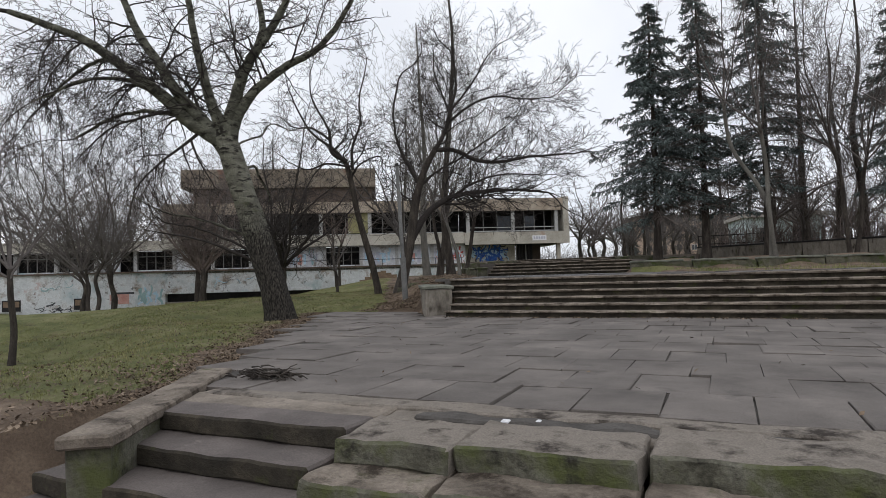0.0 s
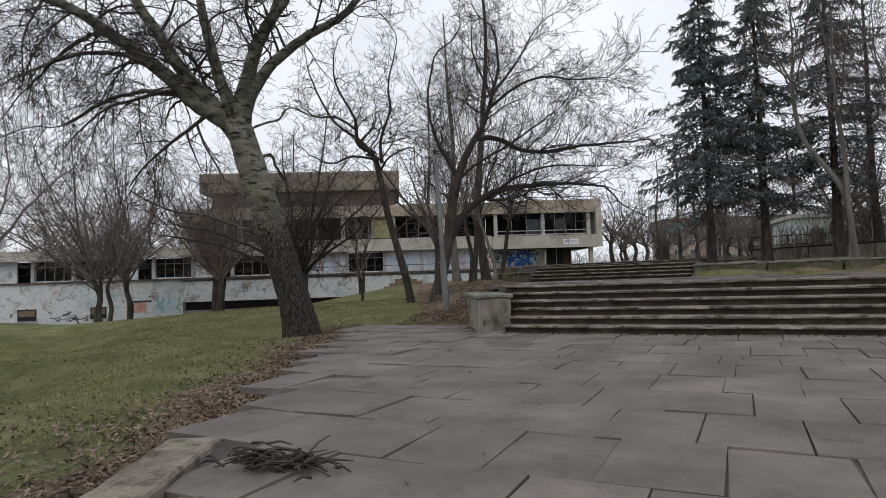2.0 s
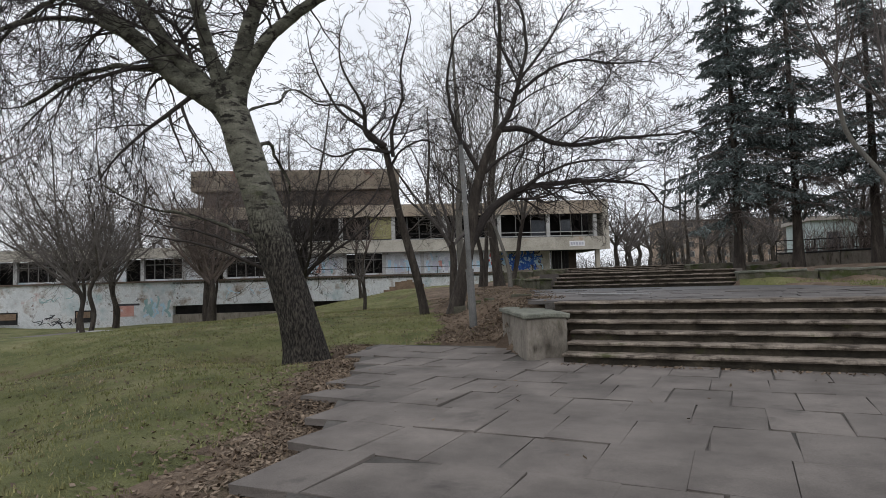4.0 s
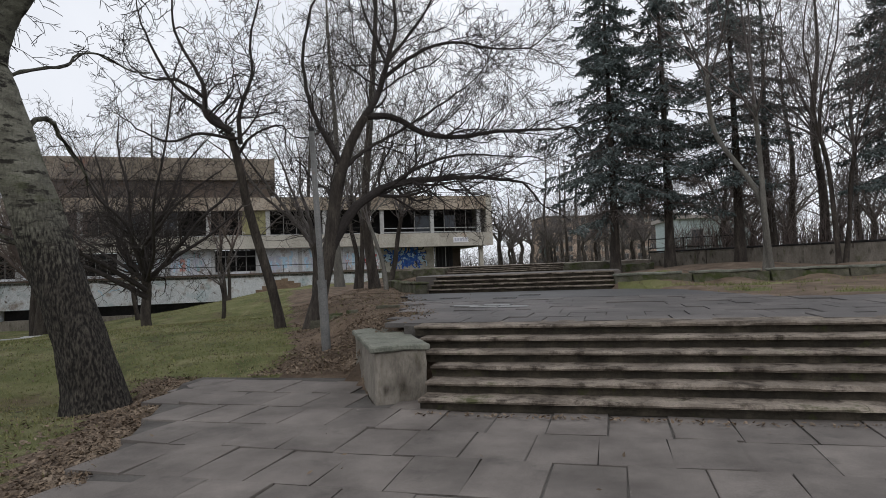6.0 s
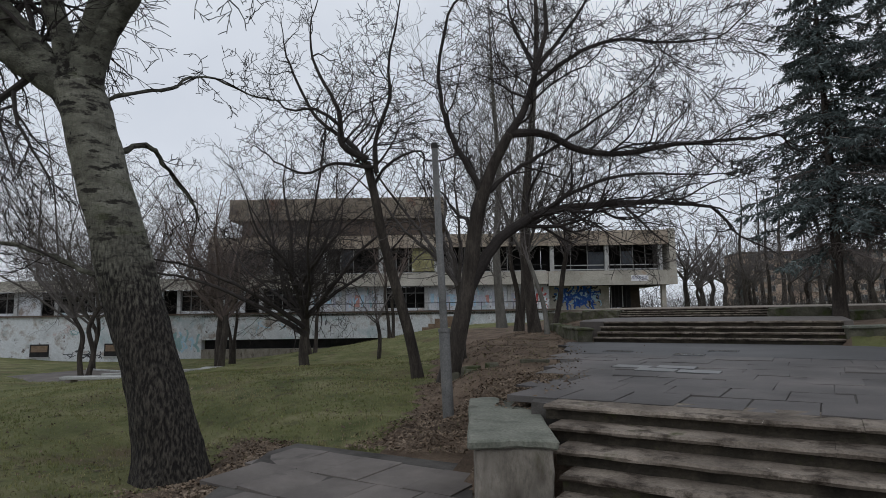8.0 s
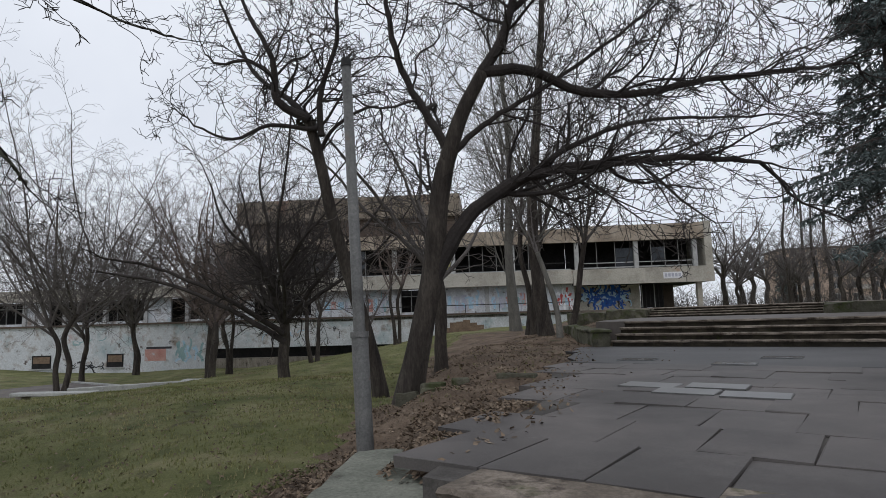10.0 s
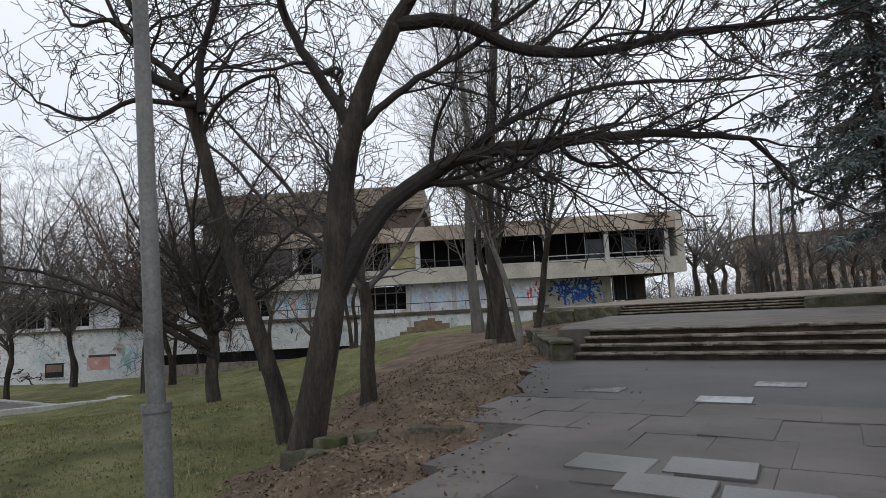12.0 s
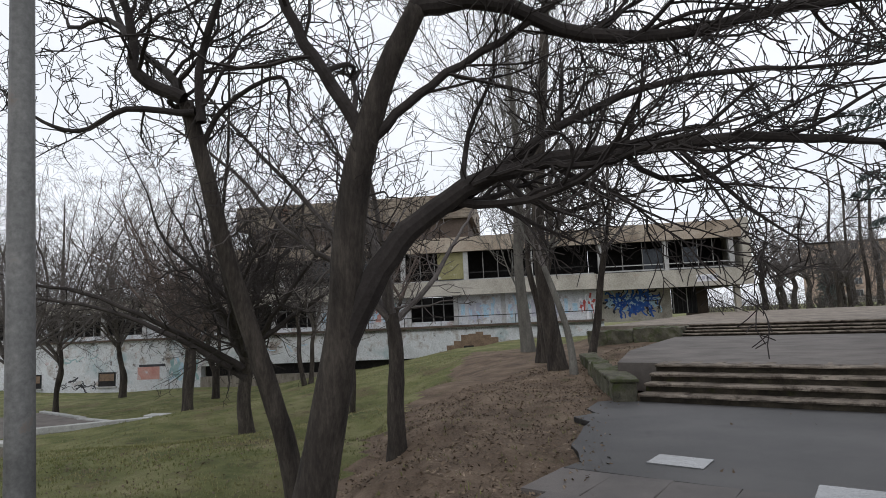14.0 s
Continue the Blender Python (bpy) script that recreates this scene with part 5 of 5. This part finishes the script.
MID = dict(STYLE, thin=0.0058, gnarl=0.2, seg=0.22, up=0.07, dens=(0, 4.6, 3.0, 2.2))
MIDG = dict(MID, gnarl=0.23)
DENSE = dict(MID, gnarl=0.27, thin=0.0052, dens=(0, 5.4, 3.2, 2.2))
MIDUP = dict(MID, gnarl=0.08, up=0.12, ratio=(0.4, 0.6))
bare_tree(-15.2, 26.6, "fruit_tree", "old spreading bare fruit tree with knobbly trunk on lawn", 1, 9.4, 0.2, 21, DENSE, 1.35, fork=0.25, limbs_n=13, levels=3, every=0.36, extra=[([(-15.15, 26.55, 0.9), (-15.9, 26.0, 1.5), (-17.4, 24.9, 2.5), (-18.6, 24.1, 3.0), (-19.9, 23.2, 3.3)], 0.12, 0.03), ([(-15.1, 26.4, 1.2), (-15.5, 25.4, 1.9), (-15.85, 24.43, 2.5), (-17.24, 23.25, 3.31), (-18.34, 22.36, 3.59)], 0.11, 0.03)], twig=M_TWIG)
bare_tree(-25.0, 30.4, "fruit_tree", "many-stemmed bare tree with reddish twigs on lawn", 2, 12.0, 0.19, 22, MID, 0.95, twig=M_TWIGR, fork=0.28, limbs_n=8, every=0.44)
bare_tree(-14.0, 29.3, "young_tree", "slender young bare tree on the lawn", 1, 4.6, 0.09, 23, MIDG, 0.9, fork=0.38, limbs_n=5, twig=M_TWIGM)
bare_tree(-6.53, 23.02, "knobbly_tree", "dark bare tree with a knobbly trunk on the bank", 1, 6.8, 0.13, 24, MIDG, 1.05, fork=0.28, limbs_n=7, twig=M_TWIGM)
bare_tree(-9.5, 32.6, "thin_stemmed_tree", "clump of thin bare stems near the steps", 3, 10.0, 0.11, 25, MIDUP, 0.7, fork=0.35, limbs_n=5, twig=M_TWIGM)
bare_tree(-8.3, 33.4, "leaning_tree", "bare tree leaning away from the steps", 1, 8.0, 0.12, 26, MIDUP, 0.9, lean=(1.6, 0.6), fork=0.4, limbs_n=7, twig=M_TWIGM)
leader_tree(-7.75, 30.3, "tall_poplar", "tall dark-footed poplar with upswept bare branches", 17.0, 0.21, 27, 0.2, 0.46, every=0.95, thin=0.005, twig=M_PALE)
leader_tree(-12.4, 37.0, "tall_poplar", "tall grey poplar with upswept bare branches", 17.0, 0.24, 29, 0.2, 0.44, every=1.0, thin=0.006, bark=M_PALE, twig=M_PALE)
bare_tree(-7.0, 29.6, "leaning_stake", "grey weathered bare stem leaning beside the poplar", 1, 4.2, 0.09, 28, MIDUP, 0.4, bark=M_PALE, lean=(-1.0, 0.2), fork=0.6, limbs_n=3, twig=M_TWIGM)
bare_tree(-27.2, 25.0, "bare_tree", "bare many-stemmed tree on the far lawn", 2, 13.5, 0.12, 30, MID, 0.9, fork=0.24, limbs_n=7, every=0.38, twig=M_TWIGM)
bare_tree(-33.0, 28.4, "bare_tree", "bare tree on the far lawn", 2, 14.0, 0.12, 31, MID, 0.9, fork=0.24, limbs_n=7, every=0.42, twig=M_TWIGM)
bare_tree(-6.9, 9.2, "young_tree", "thin bare sapling at the lawn edge", 1, 5.6, 0.06, 32, STYLE, 0.8, fork=0.3, limbs_n=7, twig=M_TWIGM)
bare_tree(-27.8, 33.5, "reddish_tree", "bushy bare tree with reddish twigs by the podium", 3, 12.0, 0.1, 33, MID, 0.9, twig=M_TWIGM, fork=0.28, limbs_n=6, every=0.36)
bare_tree(-36.0, 33.0, "bare_tree", "bare tree on the far lawn", 2, 13.0, 0.15, 38, MID, 0.9, twig=M_TWIGM, fork=0.26, limbs_n=8, every=0.36)
bare_tree(-24.0, 36.0, "bare_tree", "bare tree before the podium", 2, 11.0, 0.12, 39, MID, 0.85, twig=M_TWIGM, fork=0.28, limbs_n=7, every=0.36)
bare_tree(-19.5, 37.5, "reddish_tree", "bushy bare tree with reddish twigs by the podium", 2, 9.5, 0.1, 37, MID, 0.85, twig=M_TWIGR, fork=0.3, limbs_n=5, every=0.5)
bare_tree(6.6, 31.6, "forked_tree", "slender bare tree leaning among the spruces", 2, 14.0, 0.1, 34, MIDUP, 0.9, bark=M_PALE, lean=(-1.2, 0.3), fork=0.45, limbs_n=5, every=0.8, twig=M_TWIGM)
bare_tree(9.9, 34.8, "forked_tree", "bare tall tree beside the boundary wall", 2, 14.0, 0.1, 35, MID, 1.1, fork=0.35, limbs_n=8, every=0.6, twig=M_TWIGM)
bare_tree(14.5, 29.0, "forked_tree", "bare gnarled tree beside the boundary wall", 1, 9.0, 0.2, 36, MIDG, 1.1, fork=0.3, limbs_n=7, every=0.8, twig=M_TWIGM)

# far bare trees, one built and copied
FARS = dict(STYLE, thin=0.011, dens=(0, 4.5, 3.2, 2.4))
far = bare_tree(-5.0, 76.0, "far_tree", "bare dark tree beyond the building", 1, 8.0, 0.2, 40, FARS, 1.0, fork=0.28, limbs_n=9, every=0.6, group="far bare trees", twig=M_TWIGM)
far2 = leader_tree(1.0, 84.0, "far_tree", "tall upswept bare tree beyond the forecourt", 15.0, 0.25, 41, 0.12, 0.34, every=2.0, group="far bare trees", thin=0.014, twig=M_TWIGM)
spots = [(-4 + 2.9 * k + rng.uniform(-1, 1), 70 + rng.uniform(0, 16), 1.85) for k in range(9)]
spots += [(-9 + 2.1 * k + rng.uniform(-0.8, 0.8), 74 + rng.uniform(-2, 6), 1.85) for k in range(9)]
spots += [(10 + 3.4 * k + rng.uniform(-1.5, 1.5), 48 + rng.uniform(0, 16), 1.85) for k in range(8)]
spots += [(7 + 2.3 * k + rng.uniform(-1, 1), 43 + rng.uniform(0, 14), 1.6) for k in range(9)]
spots += [(-2 + 1.7 * k + rng.uniform(-1, 1), 92 + rng.uniform(0, 22), 1.85) for k in range(9)]
for k in range(14):
    v = FACE @ Vector((-66 + 4.2 * k + rng.uniform(-1.5, 1.5), -16 - rng.uniform(0, 9), 0))
    spots.append((v.x, v.y, 1.5))
for k, (x, y, z) in enumerate(spots):
    copy_thing(far if k % 4 else far2, pose(x, y, z, 0, 0, rng.uniform(0, 360)) @ Matrix.Scale(rng.uniform(0.75, 1.1) * (1.45 if k > 43 else 1.0), 4))

for x, y, turn, size in ((8.8, 40.0, 40, 0.95), (11.8, 43.0, 170, 1.05), (15.5, 41.0, 290, 0.9)):
    copy_thing(far2, pose(x, y, 1.4, 0, 0, turn) @ Matrix.Scale(size, 4))


for x, y, turn, size, kind in ((-10.6, 75.0, 20, 1.35, 1), (-9.9, 80.3, 130, 1.4, 1), (-9.8, 86.0, 250, 1.4, 1), (-9.3, 93.0, 300, 1.5, 1), (-6.0, 107.4, 60, 1.25, 0), (-3.3, 102.0, 200, 1.3, 0)):
    copy_thing(far if kind else far2, pose(x, y, 1.8, 0, 0, turn) @ Matrix.Scale(size, 4))


# ---- spruces ----
def spruce(x, y, height, seed, low=0.24, radius=2.5, dead=0.42, label=""):
    q = random.Random(seed)
    z0 = ground(x, y)
    t = thing("spruce_tree", x, y, z0, label or "tall dark spruce with bare lower trunk and drooping boughs", "tree", "spruces behind the retaining wall")
    part("trunk", trunk_mesh([(x, y, z0 - 0.1), (x + 0.05, y, z0 + height * 0.4), (x, y + 0.03, z0 + height)], 0.24, 0.03, 1.3, 12, seed), M_BARK, t, "", True)
    green, brown = Shell(), Shell()
    z = low * height
    while z < height * 0.99:
        f = (z - low * height) / (height * (1 - low))
        reach = radius * (1 - f) ** 0.68 * (0.75 if f < 0.08 else 1.0) + 0.15
        for k in range(q.randint(5, 7)):
            a = q.uniform(0, 6.283)
            ln = reach * q.uniform(0.5, 1.2)
            isdead = f < dead and q.random() < 0.55 * (1 - f / dead) + 0.15
            n = 7
            pts = []
            for i in range(n + 1):
                u = i / n
                pts.append(Vector((x + math.cos(a) * ln * u, y + math.sin(a) * ln * u, z0 + z + ln * (0.1 * u - 0.75 * u * u + 0.42 * u ** 3) + q.gauss(0, 0.02))))
            sh = brown if isdead else green
            brown.tube([tuple(p) for p in pts], [0.03 * (1 - 0.8 * i / n) for i in range(n + 1)], 4)
            side = Vector((-math.sin(a), math.cos(a), 0))
            m = max(9, int(ln * 17))
            for i in range(m):
                u = 0.12 + 0.88 * (i + q.random()) / m
                j = min(n - 1, int(u * n))
                b = pts[j].lerp(pts[j + 1], u * n - j)
                w = (0.2 + 0.34 * ln * (1 - u)) * q.uniform(0.5, 1.0)
                d = (side * q.choice((-1, 1)) * q.uniform(0.4, 1.0) + Vector((math.cos(a), math.sin(a), 0)) * q.uniform(0.3, 0.9) + Vector((0, 0, q.uniform(-1.3, 0.05)))).normalized()
                if isdead:
                    sh.tube([tuple(b), tuple(b + d * w * 0.6), tuple(b + d * w + Vector((0, 0, -0.1)))], [0.007, 0.005, 0.003], 3)
                    continue
                # a tuft: needle blades along a hanging twig
                tip = b + d * w + Vector((0, 0, -0.12 * w))
                for h in range(5):
                    c = b.lerp(tip, (h + 0.5) / 5)
                    e = (d + Vector((q.gauss(0, 0.5), q.gauss(0, 0.5), q.gauss(0, 0.4)))).normalized() * q.uniform(0.13, 0.26)
                    o = e.cross(Vector((q.gauss(0, 1), q.gauss(0, 1), q.gauss(0, 1)))).normalized() * 0.038
                    i0 = len(sh.v)
                    sh.v += [tuple(c - o), tuple(c + o), tuple(c + e)]
                    sh.f.append((i0, i0 + 1, i0 + 2))
        z += height * q.uniform(0.017, 0.031)
    tagged(part("foliage", green, M_NEEDLE, t, "dark blue-green drooping boughs"), kind="stuff")
    tagged(part("deadwood", brown, M_DEADN, t, "dead brown lower boughs"), kind="stuff")
    return t


spruce(1.46, 37.1, 14.4, 51, 0.18, 3.7, 0.35)
spruce(3.86, 37.4, 14.6, 52, 0.2, 3.4, 0.75)
spruce(6.78, 37.3, 14.8, 53, 0.2, 3.5, 0.85)
spruce(13.0, 36.5, 14.0, 55, 0.2, 3.2)
spruce(-8.4, 103.4, 7.5, 56, 0.05, 1.6, 0.1, "small dark spruce standing before the far flats")

# ---- leafless hedge beyond the boundary wall ----
hedge = Shell()
for k in range(2600):
    s = rng.uniform(0, 30)
    b = bm_ @ Vector((s, 1.5 + rng.uniform(0, 2.2), 1.4))
    h = rng.uniform(1.2, 2.6)
    hedge.tube([tuple(b), tuple(b + Vector((rng.gauss(0, 0.25), rng.gauss(0, 0.25), h * 0.6))), tuple(b + Vector((rng.gauss(0, 0.45), rng.gauss(0, 0.45), h)))], [0.02, 0.013, 0.006], 3)
tagged(new("hedge", hedge.mesh("hedge", M_HEDGE)), "tangle of brown leafless shrubs behind the wall", "hedge", kind="stuff")

shrubs = Shell()
for k in range(2000):
    b = Vector((rng.uniform(-22, 30), rng.uniform(73, 82), 1.8))
    h = rng.uniform(0.4, 1.5) * rng.uniform(0.6, 2.6)
    shrubs.tube([tuple(b), tuple(b + Vector((rng.gauss(0, 0.45), rng.gauss(0, 0.45), h * rng.uniform(0.4, 0.7)))), tuple(b + Vector((rng.gauss(0, 1.1), rng.gauss(0, 1.1), h)))], [0.022, 0.015, 0.008], 3)
tagged(new("shrubs", shrubs.mesh("shrubs", M_TWIGM)), "leafless grey undergrowth beyond the forecourt", "shrubs", kind="stuff")

# ---- grass, leaves and litter ----
def scatter_grass(count, seed, name, x0, x1, y0, y1, size, label):
    q = random.Random(seed)
    s = Shell()
    for k in range(count):
        x, y = q.uniform(x0, x1), q.uniform(y0, y1)
        if is_soil(x, y) and q.random() < 0.93:
            continue
        if any(inside(p, x, y) for p in (T1_POLY, T2_POLY, T3_POLY)):
            continue
        if noise.noise((x * 0.8, y * 0.8, 2.0)) < -0.25 and q.random() < 0.7:
            continue
        z = ground(x, y)
        for b in range(3):
            a, h = q.uniform(0, 6.283), size * q.uniform(0.5, 1.2)
            dx, dy = math.cos(a) * 0.008, math.sin(a) * 0.008
            ox, oy = q.uniform(-0.03, 0.03), q.uniform(-0.03, 0.03)
            i = len(s.v)
            s.v += [(x + ox - dx, y + oy - dy, z - 0.01), (x + ox + dx, y + oy + dy, z - 0.01), (x + ox + q.gauss(0, 0.35) * h, y + oy + q.gauss(0, 0.35) * h, z + h)]
            s.f.append((i, i + 1, i + 2))
    tagged(new(name, s.mesh(name, M_GRASS)), label, "grass", kind="stuff")


scatter_grass(42000, 61, "grass", -15, 0, 5, 27, 0.04, "short patchy winter grass on the lawn")
scatter_grass(6000, 63, "grass", 2, 14, 19.8, 28, 0.09, "rough grass strip before the retaining wall")
scatter_grass(9000, 62, "grass", -30, -10, 18, 40, 0.05, "short patchy winter grass on the far lawn")


def scatter_leaves(count, seed, place, label):
    q = random.Random(seed)
    s = Shell()
    for k in range(count):
        x, y, z = place(q)
        if z is None:
            continue
        m = pose(x, y, z + 0.012, q.gauss(0, 22), q.gauss(0, 22), q.uniform(0, 360))
        l, w = q.uniform(0.015, 0.035), q.uniform(0.008, 0.018)
        i = len(s.v)
        s.v += [tuple(m @ Vector(p)) for p in ((-l, 0, 0), (0, -w, 0.006), (l, 0, 0.012), (0, w, 0.006))]
        s.f.append((i, i + 1, i + 2, i + 3))
    tagged(new("leaf_litter", s.mesh("leaf_litter", M_LEAF)), label, "leaves", kind="stuff")


def on_bank(q):
    y = q.uniform(14.2, 34)
    x = q.uniform(-9 if y > 20 else -6, -1.5)
    if not is_soil(x, y) or inside(T1_POLY, x, y) or (inside(T2_POLY, x, y) and q.random() < (0.8 if not inside(T2_POLY, x - 0.4, y) else 0.995)):
        return x, y, None
    return x, y, max(*((ground(x + i, y + j) for i in (-0.06, 0.06) for j in (-0.06, 0.06)) if y < 18 else (ground(x, y), -9)), T2 - 0.01 if inside(T2_POLY, x, y) else -9)


def on_verge(q):
    y = q.uniform(4, 16.2)
    x = 0.23 - 0.553 * (y - 6.56) - abs(q.gauss(0.2, 0.6)) + 0.25 * q.random()
    return x, y, None if inside(T1_POLY, x, y) else ground(x, y)


def on_lawn(q):
    x, y = q.uniform(-12, 0.5), q.uniform(1, 24) if q.random() < 0.6 else q.uniform(1, 8)
    return x, y, None if inside(T1_POLY, x, y) or inside(T2_POLY, x, y) else ground(x, y)


def on_steps(q):
    i = q.randrange(6)
    return q.uniform(F1_X0, 6), F1_Y + i * F1_TREAD + q.uniform(0.15, 0.3) - (0.4 if i == 0 else 0), i * F1_RISE


def on_paving(q):
    x, y = q.uniform(-5, 7), q.uniform(6.8, 14.2)
    return x, y, 0.0 if inside(T1_POLY, x, y) and q.random() < 0.12 else None


scatter_leaves(34000, 71, on_bank, "brown fallen leaves on the bank")
def on_wedge(q):
    x, y = q.uniform(-4.2, -1.2), q.uniform(14.4, 18.2)
    if inside(T1_POLY, x, y) or inside(T2_POLY, x, y):
        return x, y, None
    return x, y, max(ground(x + i, y + j) for i in (-0.08, 0, 0.08) for j in (-0.08, 0, 0.08))


scatter_leaves(9000, 76, on_wedge, "brown leaves and twigs beside the plinth")
scatter_leaves(14000, 72, on_verge, "brown fallen leaves along the paving edge")
scatter_leaves(14000, 73, on_lawn, "scattered fallen leaves on the lawn")
scatter_leaves(2200, 74, on_steps, "dead leaves and grit on the steps")
scatter_leaves(700, 75, on_paving, "a few dead leaves on the paving")

# heap of cut twigs on the terrace corner
q = random.Random(81)
heap = Shell()
for k in range(95):
    b = Vector((0.68 + q.gauss(0, 0.14), 7.02 + q.gauss(0, 0.06), 0.015 + abs(q.gauss(0, 0.03))))
    a = q.gauss(0.35, 0.7) + (3.14 if q.random() < 0.4 else 0)
    d = Vector((math.cos(a), math.sin(a), q.choice((0.0, 0.05, 0.1, 0.4))))
    l = q.uniform(0.06, 0.22)
    heap.tube([tuple(b), tuple(b + d * l * 0.5), tuple(b + d * l + Vector((0, 0, -0.03)))], [0.008, 0.006, 0.003], 4)
tagged(new("twig_heap", heap.mesh("twig_heap", M_BARK)), "small heap of dry dark twigs on the paving", "twigs", kind="stuff")
for x, y, w, k in ((0.9, 5.16, 0.09, 0), (3.2, 6.2, 0.05, 1), (3.4, 6.25, 0.03, 2)):
    z = -0.36 if k == 0 else -0.02
    tagged(part("litter_scrap", rough_block(x, x + w, y, y + 0.05, z, z + 0.02, 160 + k, 0.004, 0.03), M_SIGN), "small white scrap of litter on concrete", "litter")

# ---- paving slabs, last ----
PALE = ((-2.7, 22.85, 1.0), (-1.25, 22.35, 1.0), (-0.82, 23.6, 1.0), (-1.55, 19.55, 1.0), (-0.95, 19.65, 1.0), (-1.12, 19.17, 1.0), (-0.55, 19.1, 1.0))
pave(t1, T1_POLY, 0.0, 12, 6.58, 16.2, 300)
pave(t2, T2_POLY, T2, 12, 15.98, 22.0, 300, PALE, M_TSLAB)
